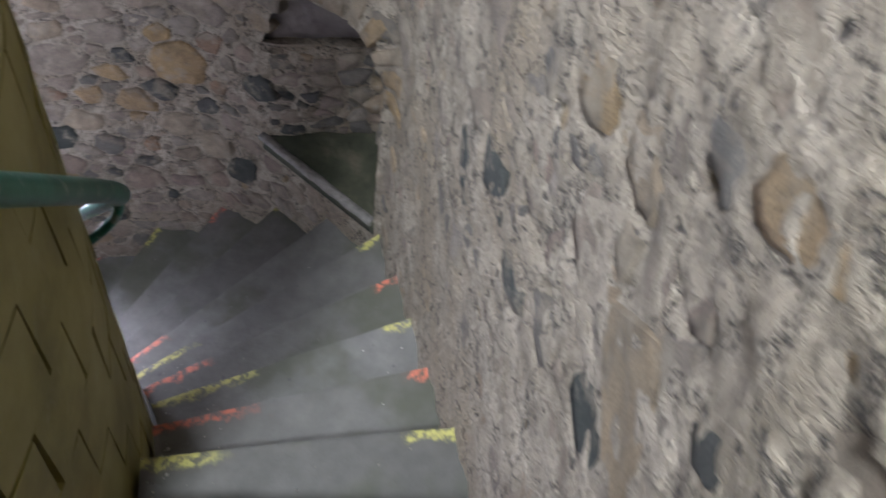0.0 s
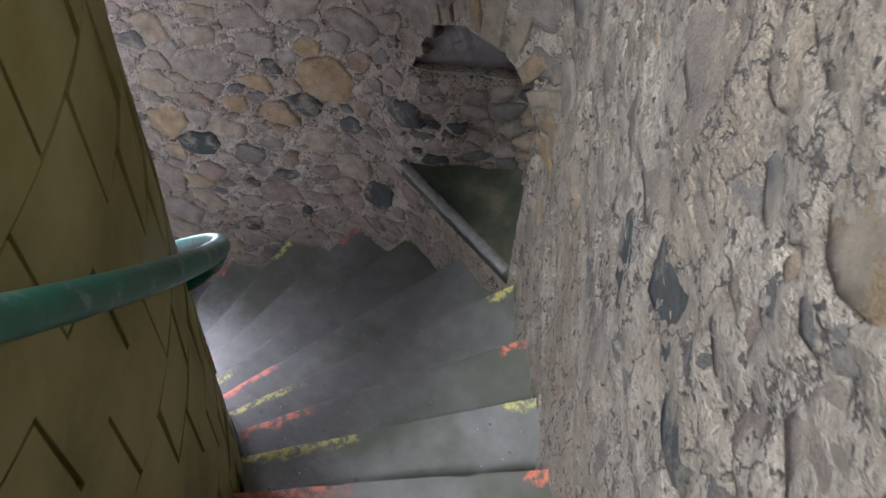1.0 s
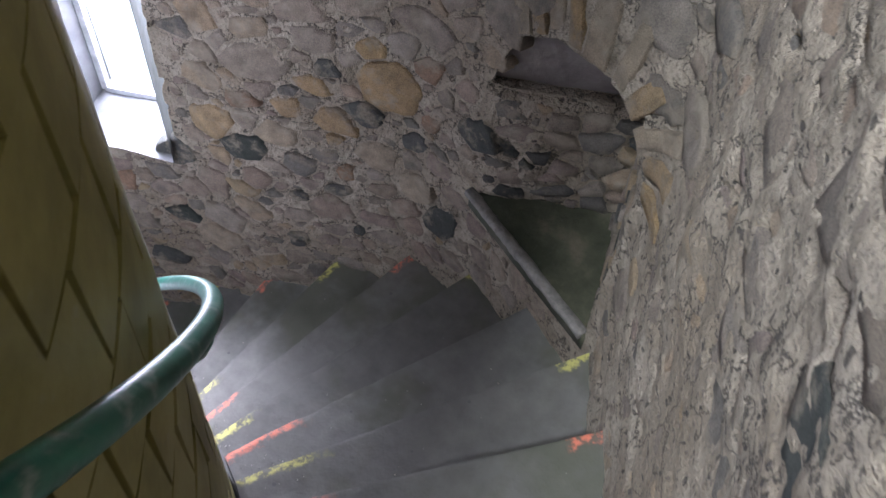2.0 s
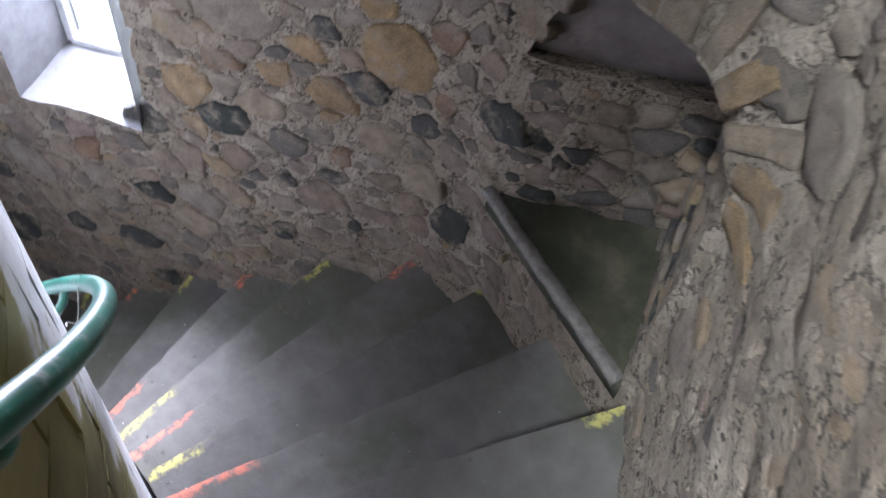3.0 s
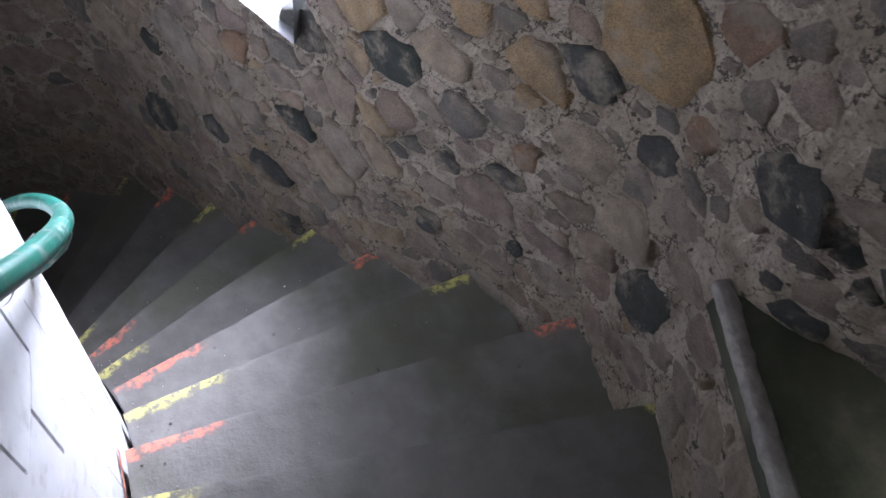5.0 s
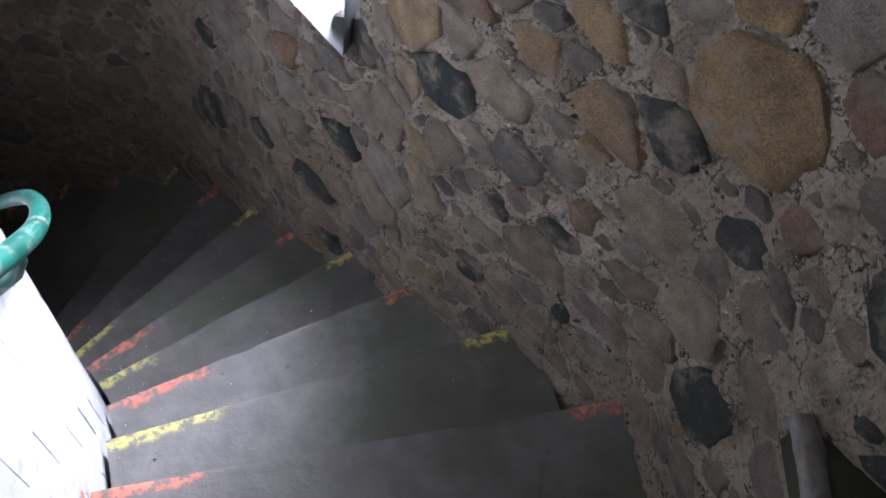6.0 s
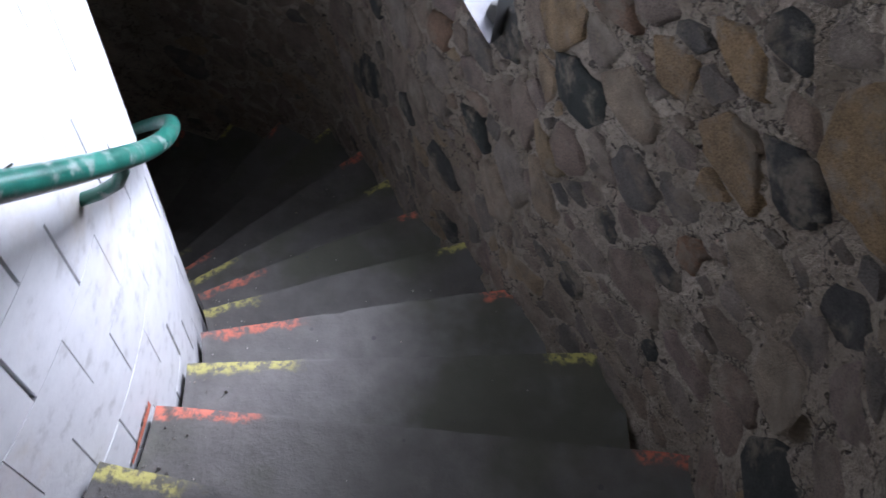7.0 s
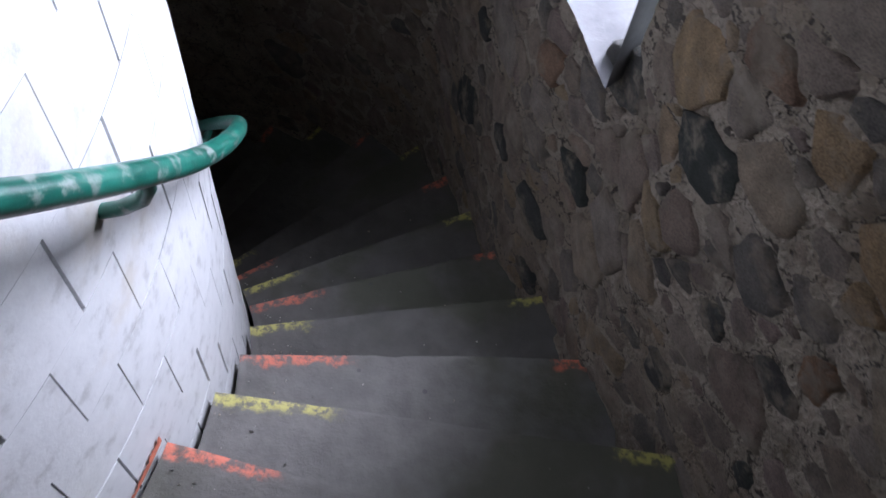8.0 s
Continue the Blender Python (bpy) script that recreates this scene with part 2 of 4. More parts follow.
# ---------------------------------------------------------------- mesh helpers
def mesh_of(name, verts, faces, mat, smooth=True):
    me = bpy.data.meshes.new(name)
    me.from_pydata([tuple(v) for v in verts], [], faces)
    me.materials.append(mat)
    if smooth:
        me.polygons.foreach_set("use_smooth", [True] * len(me.polygons))
    me.update()
    return me


def part(name, me, parent=None, label="", m=None):
    ob = new(name, me)
    if parent is not None:
        ob.parent = parent
    if m is not None:
        ob.matrix_basis = m
    if label:
        tagged(ob, label)
    return ob


def grid_faces(nu, nv, keep=None, flip=False):
    """Quads of a grid of nu x nv vertices, in rows of nv."""
    out = []
    for i in range(nu - 1):
        for j in range(nv - 1):
            if keep is None or keep(i, j):
                q = (i * nv + j, (i + 1) * nv + j, (i + 1) * nv + j + 1, i * nv + j + 1)
                out.append(q[::-1] if flip else q)
    return out


def box_bm(bm, size, m, bevel=0.0):
    made = bmesh.ops.create_cube(bm, size=1.0, matrix=m @ Matrix.Diagonal((*size, 1)))
    if bevel:
        edges = list({e for v in made["verts"] for e in v.link_edges})
        bmesh.ops.bevel(bm, geom=edges, offset=bevel, segments=2, affect="EDGES", profile=0.6)


def from_bm(name, bm, mat):
    me = bpy.data.meshes.new(name)
    bm.to_mesh(me)
    bm.free()
    me.materials.append(mat)
    return me


def frame_at(a, z, r, turn=0.0):
    """Axes on the wall: x along the stair's descent, y up, z towards the tower's axis; turned in its plane."""
    x = Vector((-math.sin(a), math.cos(a), 0))
    y = Vector((0, 0, 1))
    n = -Vector((math.cos(a), math.sin(a), 0))
    c, s = math.cos(turn), math.sin(turn)
    x2, y2 = x * c + y * s, y * c - x * s
    if x2.cross(y2).dot(n) < 0:
        x2 = -x2
    m = Matrix((x2, y2, n)).transposed().to_4x4()
    m.translation = cyl(r, a, z)
    return m


# ---------------------------------------------------------------- openings
NICHE_A0, NICHE_A1 = -0.395, -0.122
NICHE_FLOOR, NICHE_SPRING = 0.68, 1.32
ARCH_A = [-0.395, -0.381, -0.36, -0.333, -0.296, -0.23, -0.17, -0.14, -0.122]
ARCH_Z = [1.38, 1.45, 1.515, 1.55, 1.565, 1.53, 1.43, 1.30, 1.17]
WIN_A0, WIN_A1, WIN_Z0, WIN_Z1 = 0.415, 0.64, 0.265, 1.95
WIN2_A0, WIN2_A1, WIN2_Z0, WIN2_Z1 = -2.60, -2.03, 4.9, 6.5


def arch_top(a):
    return float(np.interp(a, ARCH_A, ARCH_Z))


ARCH = [(NICHE_A0 + (NICHE_A1 - NICHE_A0) * k / 150, arch_top(NICHE_A0 + (NICHE_A1 - NICHE_A0) * k / 150)) for k in range(151)]


def in_niche(a, z, grow=0.0):
    g = grow / 2.4
    return NICHE_A0 - g < a < NICHE_A1 + g and NICHE_FLOOR - grow - 0.05 < z < arch_top(a) + grow


def in_window(a, z, grow=0.0):
    g = grow / 2.3
    return (WIN_A0 - g < a < WIN_A1 + g and WIN_Z0 - grow < z < WIN_Z1 + grow) or \
           (WIN2_A0 - g < a < WIN2_A1 + g and WIN2_Z0 - grow < z < WIN2_Z1 + grow)


# ---------------------------------------------------------------- where the stones of the wall lie
SEEDS = []            # arc, height, half width, half height, lean, kind
ARC = 2.32
KINDS = {"mixed": STONE, "ochre": OCHRE, "slate": SLATE, "russet": RUSSET, "tan": TAN, "grey": GREY, "mauve": MAUVE}


def stone(a, z, w, h, turn=0.0, kind="mixed"):
    """A stone that can be told apart: its place on the wall, half its width and height, its lean and its kind."""
    SEEDS.append((ARC * a, z, w, h, turn, kind))


stone(0.448, -0.109, 0.122, 0.049, 0.14, "slate")
stone(0.505, -0.467, 0.100, 0.071, 0.37, "slate")
stone(0.628, -0.479, 0.075, 0.057, -0.24, "slate")
stone(0.466, -0.723, 0.070, 0.048, 0.09, "slate")
stone(0.462, 0.158, 0.088, 0.041, 0.12, "grey")
stone(0.425, 0.289, 0.102, 0.073, -0.50, "slate")
stone(0.275, 0.450, 0.110, 0.079, 0.00, "slate")
stone(0.215, 0.566, 0.082, 0.061, 0.09, "tan")
stone(0.193, 0.714, 0.053, 0.063, -0.33, "ochre")
stone(0.326, 0.550, 0.123, 0.082, -0.35, "ochre")
stone(0.264, 0.720, 0.072, 0.042, 0.03, "russet")
stone(0.549, 0.064, 0.071, 0.059, -0.05, "russet")
stone(0.367, -0.223, 0.120, 0.089, -0.34, "tan")
stone(0.393, 0.094, 0.083, 0.059, -0.10, "mauve")
stone(0.258, 0.280, 0.065, 0.072, 0.18, "mauve")
stone(0.199, -0.078, 0.055, 0.043, -0.32, "slate")
stone(0.122, 0.293, 0.058, 0.037, -0.47, "slate")
stone(0.178, 0.411, 0.065, 0.076, -0.10, "grey")
stone(0.187, 0.213, 0.047, 0.037, -0.48, "slate")
stone(0.677, -0.672, 0.094, 0.058, -0.30, "mauve")
stone(0.123, 0.589, 0.039, 0.032, -0.74, "ochre")
stone(0.108, 0.405, 0.033, 0.042, -0.17, "russet")
stone(0.038, 0.915, 0.118, 0.121, 0.04, "ochre")
stone(0.148, 0.838, 0.086, 0.043, 0.08, "ochre")
stone(0.117, 0.677, 0.088, 0.074, 0.47, "ochre")
stone(0.079, 0.753, 0.078, 0.058, 0.22, "slate")
stone(0.125, 0.932, 0.045, 0.039, -0.07, "slate")
stone(0.057, 0.548, 0.083, 0.081, -0.16, "tan")
stone(0.064, 1.064, 0.055, 0.053, -1.17, "ochre")
stone(-0.028, 0.826, 0.059, 0.041, -0.55, "russet")
stone(0.000, 0.674, 0.055, 0.046, -0.35, "slate")
stone(0.202, -0.097, 0.038, 0.049, 0.02, "slate")
stone(0.089, 0.063, 0.025, 0.032, 0.27, "slate")
stone(-0.017, 1.046, 0.065, 0.059, -0.07, "russet")
stone(-0.114, 0.922, 0.089, 0.069, -0.57, "slate")
stone(-0.062, 0.345, 0.124, 0.069, -0.79, "slate")
stone(0.791, -0.710, 0.097, 0.127, 0.62, "slate")
stone(0.907, -0.134, 0.080, 0.098, 0.92, "slate")
stone(0.774, -0.299, 0.067, 0.042, 0.08, "slate")
stone(0.135, 0.168, 0.095, 0.082, -0.36, "mauve")
stone(-0.005, 0.437, 0.085, 0.078, -0.61, "tan")
stone(0.360, 0.161, 0.087, 0.101, 0.15, "mauve")
stone(-0.807, 2.040, 0.128, 0.072, 0.14, "slate")
stone(-0.892, 2.210, 0.090, 0.058, 0.01, "slate")
stone(-0.939, 2.536, 0.095, 0.023, -0.04, "grey")
stone(-0.984, 2.178, 0.100, 0.052, -0.31, "slate")
stone(-0.976, 2.296, 0.067, 0.031, -0.37, "grey")
stone(-1.032, 2.560, 0.055, 0.027, -0.42, "grey")
stone(-0.975, 2.437, 0.050, 0.024, -0.05, "mauve")
stone(-0.895, 2.622, 0.057, 0.048, 0.22, "tan")
stone(-1.094, 2.584, 0.032, 0.022, -0.54, "ochre")
stone(-0.843, 2.159, 0.070, 0.033, 0.03, "tan")
stone(-1.075, 2.776, 0.054, 0.070, 1.52, "tan")
stone(-1.229, 2.914, 0.070, 0.034, -0.53, "ochre")
stone(-1.160, 2.841, 0.066, 0.037, -0.06, "grey")
stone(-1.191, 2.730, 0.061, 0.036, -0.09, "mauve")
stone(-1.168, 2.361, 0.105, 0.055, -0.34, "slate")
stone(-1.288, 2.926, 0.033, 0.018, -0.20, "ochre")
stone(-1.265, 2.738, 0.058, 0.025, -0.74, "slate")
stone(-1.112, 2.588, 0.053, 0.028, -0.23, "tan")
stone(-1.017, 2.651, 0.075, 0.049, 0.05, "ochre")
NKEY = len(SEEDS)


def reach(seed, dx, dz):
    """How far the seed's ellipse goes towards (dx, dz)."""
    s, z, w, h, t, kind = seed
    c, q = math.cos(t), math.sin(t)
    x, y = dx * c + dz * q, dz * c - dx * q
    return math.hypot(dx, dz) / math.sqrt((x / w) ** 2 + (y / h) ** 2 + 1e-12)


def sow():
    rng = random.Random(11)
    cells = {}

    def add(seed):
        cells.setdefault((int(seed[0] // 0.3), int(seed[1] // 0.3)), []).append(seed)

    def near(s, z):
        i, j = int(s // 0.3), int(z // 0.3)
        return [q for di in (-1, 0, 1) for dj in (-1, 0, 1) for q in cells.get((i + di, j + dj), [])]

    for seed in SEEDS:
        add(seed)
    for w0, h0, tries in ((0.115, 0.072, 700), (0.085, 0.052, 2600), (0.060, 0.038, 5200), (0.038, 0.024, 7000), (0.022, 0.015, 5000)):
        for _ in range(tries):
            a = rng.uniform(-1.75, 1.35)
            v = rng.uniform(-0.03, 2.6)
            z = stair_z(a) + v
            w, h = w0 * rng.uniform(0.75, 1.4), h0 * rng.uniform(0.75, 1.35)
            if in_niche(a, z, 0.05 + 0.6 * w) or in_window(a, z, 0.03 + w * 0.9) or (v < 0.5 and w0 > 0.07):
                continue
            if v < 0.6 and rng.random() < 0.5:
                continue
            if in_niche(a, z, 0.22) and z > NICHE_SPRING - 0.1 and a < -0.16:
                continue
            if a < -0.45 and rng.random() < 0.36:
                continue
            seed = (ARC * a, z, w, h, rng.gauss(0.0, 0.14), "mixed")
            ok = True
            for o in near(seed[0], z):
                dx, dz = o[0] - seed[0], o[1] - z
                d = math.hypot(dx, dz)
                if d < 0.88 * (reach(seed, dx, dz) + reach(o, -dx, -dz)):
                    ok = False
                    break
            if ok:
                SEEDS.append(seed)
                add(seed)
    return near


NEAR = sow()


# ---------------------------------------------------------------- outer wall, inner face
def relief(a, z):
    p = Vector((math.cos(a) * 2.3, math.sin(a) * 2.3, z))
    big = noise.noise(p * 1.6) * 0.014
    lumps = fbm(p * 6.0, 5) * 0.011 + noise.noise(p * 19.0) * 0.0055 + noise.noise(p * 41.0) * 0.003
    pit = noise.noise(p * 17.0)
    pit = -0.022 * max(0.0, pit - 0.32) / 0.3
    return big + lumps + pit


def relief_low(a, z):
    """The slow part of the relief, which the stones follow."""
    p = Vector((math.cos(a) * 2.3, math.sin(a) * 2.3, z))
    return noise.noise(p * 1.6) * 0.014 + fbm(p * 6.0, 2) * 0.011


def to_edge(a, z):
    """Moves a point that lies in an opening to the opening's edge."""
    if in_niche(a, z):
        d = [(a - NICHE_A0) * 2.4, (NICHE_A1 - a) * 2.4, z - NICHE_FLOOR + 0.05]
        if z > 1.17:
            b, y = min(ARCH, key=lambda q: ((q[0] - a) * 2.4) ** 2 + (q[1] - z) ** 2)
            if math.hypot((b - a) * 2.4, y - z) < min(d) or z > 1.38:
                return b, y
        k = d.index(min(d))
        return ((NICHE_A0, z), (NICHE_A1, z), (a, NICHE_FLOOR - 0.05))[k]
    for a0, a1, z0, z1 in ((WIN_A0, WIN_A1, WIN_Z0, WIN_Z1), (WIN2_A0, WIN2_A1, WIN2_Z0, WIN2_Z1)):
        if a0 < a < a1 and z0 < z < z1:
            d = [(a - a0) * 2.3, (a1 - a) * 2.3, z - z0, z1 - z]
            k = d.index(min(d))
            return ((a0, z), (a1, z), (a, z0), (a, z1))[k]
    return a, z


def wall_point(a, z):
    return cyl(wall_r(a) - relief(a, z), a, z)


def hollows(angles, hs):
    """How far the mortar stands back round each stone: a ragged crevice along its rim, deeper below than above."""
    rng = random.Random(17)
    out = np.zeros((len(angles), len(hs)))
    for s, z, w, h, t, kind in SEEDS:
        a = s / ARC
        i0, i1 = np.searchsorted(angles, (a - 1.6 * w / 2.3, a + 1.6 * w / 2.3))
        deep = rng.uniform(0.0, 0.020) + (0.007 if kind != "mixed" else 0.0)
        deep *= 0.5 if a < -0.45 else 0.9
        level = 0.001 if a < -0.45 else 0.004
        side = rng.uniform(-0.8, 0.8)
        for i in range(i0, i1):
            base = stair_z(angles[i])
            j0, j1 = np.searchsorted(hs, (z - 1.6 * h - base, z + 1.6 * h - base))
            if j1 <= j0:
                continue
            x, y = (angles[i] - a) * 2.3 / w, (hs[j0:j1] + base - z) / h
            e = np.sqrt(x * x + y * y)
            rim = np.exp(-((e - 1.06) / 0.16) ** 2) * (0.55 - 0.45 * y + side * 0.4 * x)
            inside = np.where(e < 0.95, level, 0.0)
            out[i, j0:j1] = np.maximum(out[i, j0:j1], np.maximum(deep * rim, inside))
    return out


def build_wall():
    a0, a1, v0, v1 = -3.6, 2.9, -0.55, 4.5
    angles = list(np.arange(a0, -1.75, 0.03)) + list(np.arange(-1.75, 1.3, 0.0052)) + list(np.arange(1.3, a1, 0.03))
    hs = list(np.arange(v0, 1.9, 0.012)) + list(np.arange(1.9, v1 + 0.01, 0.08))
    nu, nv = len(angles), len(hs)
    dig = hollows(np.array(angles), np.array(hs))
    verts = []
    for i, a in enumerate(angles):
        base = stair_z(a)
        for j, h in enumerate(hs):
            p = wall_point(*to_edge(a, base + h))
            f = 1.0 if in_niche(a, base + h, 0.04) else 1 + dig[i, j] / math.hypot(p.x, p.y)
            verts.append(Vector((p.x * f, p.y * f, p.z)))

    def keep(i, j):
        for p in (i, i + 1):
            for q in (j, j + 1):
                a, z = angles[p], stair_z(angles[p]) + hs[q]
                if not (in_niche(a, z) or in_window(a, z)):
                    return True
        return False

    wall = new("wall_rubble", mesh_of("wall_rubble", verts, grid_faces(nu, nv, keep), MORTAR))
    tagged(wall, "curved rubble masonry wall in rough lime mortar", "wall", kind="structure")
    # the plain wall above it, to the added top cap
    top, na, nh = 8.2, 90, 12
    angles2 = np.linspace(-3.6, 2.9, na)
    verts = []
    for a in angles2:
        z0 = stair_z(a) + v1 - 0.02
        for j in range(nh):
            z = z0 + (max(top, z0 + 0.5) - z0) * j / (nh - 1)
            verts.append(wall_point(a, z))
    upper = new("wall_upper", mesh_of("wall_upper", verts, grid_faces(na, nh), PLASTER))
    tagged(upper, "rough rendered upper wall of the tower", "wall", kind="structure")
    # outer shell, pierced by the windows
    na, nh = 120, 60
    angles3, zs = np.linspace(-math.pi, math.pi, na), np.linspace(-7.0, 10.0, nh)
    verts = [cyl(3.5, a, z) for a in angles3 for z in zs]

    def keep3(i, j):
        a, z = 0.5 * (angles3[i] + angles3[i + 1]), 0.5 * (zs[j] + zs[j + 1])
        return not in_window(a, z, 0.1)
    shell = new("wall_outer", mesh_of("wall_outer", verts, grid_faces(na, nh, keep3, True), PLASTER))
    tagged(shell, "outer face of the round stone tower", "wall", kind="structure")
    # unseen caps added above and below to keep stray light out
    for name, z, label in (("ceiling", 8.2, "unseen plain cap closing the top of the stairwell"), ("floor", -7.0, "unseen plain cap closing the foot of the tower")):
        bm = bmesh.new()
        bmesh.ops.create_cone(bm, cap_ends=True, segments=64, radius1=3.5, radius2=3.5, depth=0.2, matrix=Matrix.Translation((0, 0, z)))
        ob = new(name, from_bm(name, bm, PLASTER))
        tagged(ob, label, name, kind="structure")
    # unseen walls added across both ends of the stairwell to shut out light
    for name, a in (("wall_end_top", -3.6), ("wall_end_foot", 2.88)):
        bm = bmesh.new()
        z = stair_z(a)
        m = Matrix.Translation(cyl(1.85, a, z + 2.0)) @ Matrix.Rotation(a, 4, "Z")
        box_bm(bm, (1.2, 0.12, 5.6), m)
        ob = new(name, from_bm(name, bm, PLASTER))
        tagged(ob, "unseen plain end wall closing off the stairwell", "wall", kind="structure")
    return wall


WALL = build_wall()


# ---------------------------------------------------------------- staircase
def build_step(k, stairs):
    nose, back = k * DTH, (k - 1) * DTH - 0.012
    z = -k * RISE
    nr, rows = 40, [0.0, 0.0, 0.006, 0.018, 0.05, 0.12, 0.2, 0.3]
    verts, uv_in, uv_out = [], [], []
    bare = {-2: 1.0, -1: 0.09, -4: 0.03, -6: 0.04, 2: 0.05, 4: 0.03}.get(k, 0.0)      # how far the outer daub has worn away
    for i in range(nr):
        u = i / (nr - 1)
        a_n = nose + 0.0095 * (1 - u)
        rw = wall_r(a_n) + 0.07
        r = RIN + (rw - RIN) * u
        wobble = 0.002 * fbm(Vector((r * 6, k * 3.1, 0.3)), 4) + 0.003 * noise.noise(Vector((r * 2, k * 7.7, 1)))
        chip = 0.010 * max(0.0, noise.noise(Vector((r * 14, k * 5.3, 2))) - 0.25)
        full = r * (a_n - back)
        for j, d in enumerate(rows):
            d2 = min(d, full) if j < len(rows) - 1 else full
            a = a_n - (d2 - wobble + chip) / r if j < len(rows) - 1 else back
            zz = z + 0.0035 * fbm(Vector((r * 3, a * 9, k)), 4) - chip * 0.5
            if j == 0:
                zz = z - RISE - 0.03
            elif j == 1:
                zz -= 0.001
            verts.append(cyl(r, a, zz))
            dd = d2 if j else 0.2
            uv_in.append((r - RIN, dd))
            uv_out.append((rw - 0.07 - r + bare, dd))
    nv = len(rows)
    faces = grid_faces(nr, nv, flip=True)
    # inner end, beside the column
    n0 = len(verts)
    for j in range(1, nv):
        v = verts[j].copy()
        v.z = z - RISE - 0.03
        verts.append(v)
        uv_in.append((0, 0.2))
        uv_out.append((1, 0.2))
    for j in range(1, nv - 1):
        faces.append((j, j + 1, n0 + j, n0 + j - 1))
    me = mesh_of("step", verts, faces, STEP_ORANGE if k % 2 == 0 else STEP_YELLOW)
    me.polygons.foreach_set("use_smooth", [q < (nr - 1) * (nv - 1) and q % (nv - 1) > 1 for q in range(len(faces))])
    for name, data in (("inner", uv_in), ("outer", uv_out)):
        layer = me.uv_layers.new(name=name)
        for loop in me.loops:
            layer.data[loop.index].uv = data[loop.vertex_index]
    part("step", me, stairs)


def build_stairs():
    stairs = new("spiral_staircase")
    tagged(stairs, "worn grey spiral stairs with orange and yellow paint daubs", "stairs")
    for k in range(-24, 20):
        build_step(k, stairs)


build_stairs()


# ---------------------------------------------------------------- column
COURSE, COURSE0, BOND = 0.181, 0.155, 0.144


def block_mesh(width, height, rng):
    """A dressed block with a softly rounded face; x along the arc, y up, z out of the column."""
    nx, ny = 7, 3
    w, h = width / 2, height / 2
    seed = rng.random() * 40
    verts = []
    for i in range(nx):
        for j in range(ny):
            x, y = -w + 2 * w * i / (nx - 1), -h + 2 * h * j / (ny - 1)
            r = RC + 0.0008 * noise.noise(Vector((x * 9 + seed, y * 9, 0)))
            verts.append((r * math.sin(x / RC), y, r * math.cos(x / RC)))
    faces = grid_faces(nx, ny)
    front = len(faces)
    rim = [i * ny for i in range(nx)] + [(nx - 1) * ny + j for j in range(1, ny)] + [i * ny + ny - 1 for i in range(nx - 2, -1, -1)] + [j for j in range(ny - 2, 0, -1)]
    n0, k = len(verts), len(rim)
    for depth in (0.0, 0.03):
        for v in rim:
            x, y, zv = verts[v]
            f = 1 - depth / RC
            verts.append((x * f, y, zv * f))
    faces += [(n0 + i, n0 + k + i, n0 + k + (i + 1) % k, n0 + (i + 1) % k) for i in range(k)]
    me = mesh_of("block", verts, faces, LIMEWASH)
    me.polygons.foreach_set("use_smooth", [q < front for q in range(len(faces))])
    return me


def build_column():
    bm = bmesh.new()
    bmesh.ops.create_cone(bm, cap_ends=True, segments=160, radius1=RC - 0.012, radius2=RC - 0.012, depth=15.0, matrix=Matrix.Translation((0, 0, 0.6)))
    for f in bm.faces:
        f.smooth = len(f.verts) == 4
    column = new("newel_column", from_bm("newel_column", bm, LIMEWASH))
    tagged(column, "round limewashed newel column of dressed stone blocks", "column", kind="structure")
    rng = random.Random(7)
    shapes = [block_mesh(BOND * RC - 0.0025 - 0.008 * rng.random() ** 1.5, COURSE - 0.0009, rng) for _ in range(14)]
    for c in range(-9, 24):
        z = COURSE0 + (c + 0.5) * COURSE
        shift = 0.016 if c % 2 == 0 else -0.056
        for j in range(-16, 12):
            a = shift + (j + 0.5) * BOND
            if not -1.75 < a < 0.95 or not -0.3 < z - stair_z(a) < 1.75:
                continue
            swell = rng.uniform(-0.0007, 0.0007)
            x = Vector((-math.sin(a), math.cos(a), 0))
            n = Vector((math.cos(a), math.sin(a), 0))
            m = Matrix((x, Vector((0, 0, 1)), n)).transposed().to_4x4()
            m.translation = (0.0, 0.0, z + rng.uniform(-0.0012, 0.0012))
            # the olive flank is rougher: its blocks lean and their joints gape
            loose = a < -0.33
            k = 0.026 if loose else 0.005
            lean = Matrix.Translation((0, 0, RC)) @ Matrix.Rotation(rng.uniform(-k, k), 4, "X") @ Matrix.Rotation(rng.uniform(-k, k), 4, "Y") @ Matrix.Rotation(rng.uniform(-k, k) * 0.6, 4, "Z") @ Matrix.Translation((0, 0, -RC))
            fit = Matrix.Diagonal((0.965, 0.975, 1.0, 1)) if loose else Matrix.Diagonal((1 + swell, 1, 1 + swell, 1))
            part("block", shapes[rng.randrange(len(shapes))], column, m=m @ lean @ fit)
    return column


COLUMN = build_column()


def build_smear():
    """Orange paint dragged along the foot of the column behind one tread."""
    nu, nv, verts = 40, 5, []
    for i in range(nu):
        t = i / (nu - 1)
        a = 0.008 - 0.095 * t
        top = 0.004 + (0.034 * (1 - 0.6 * t)) * (0.7 + 0.6 * noise.noise(Vector((t * 14, 3, 0))))
        for j in range(nv):
            verts.append(cyl(RC + 0.0045, a, 0.001 + (top - 0.001) * j / (nv - 1)))
    part("paint_smear", mesh_of("paint_smear", verts, grid_faces(nu, nv), ORANGE), COLUMN, "dragged orange paint")


build_smear()


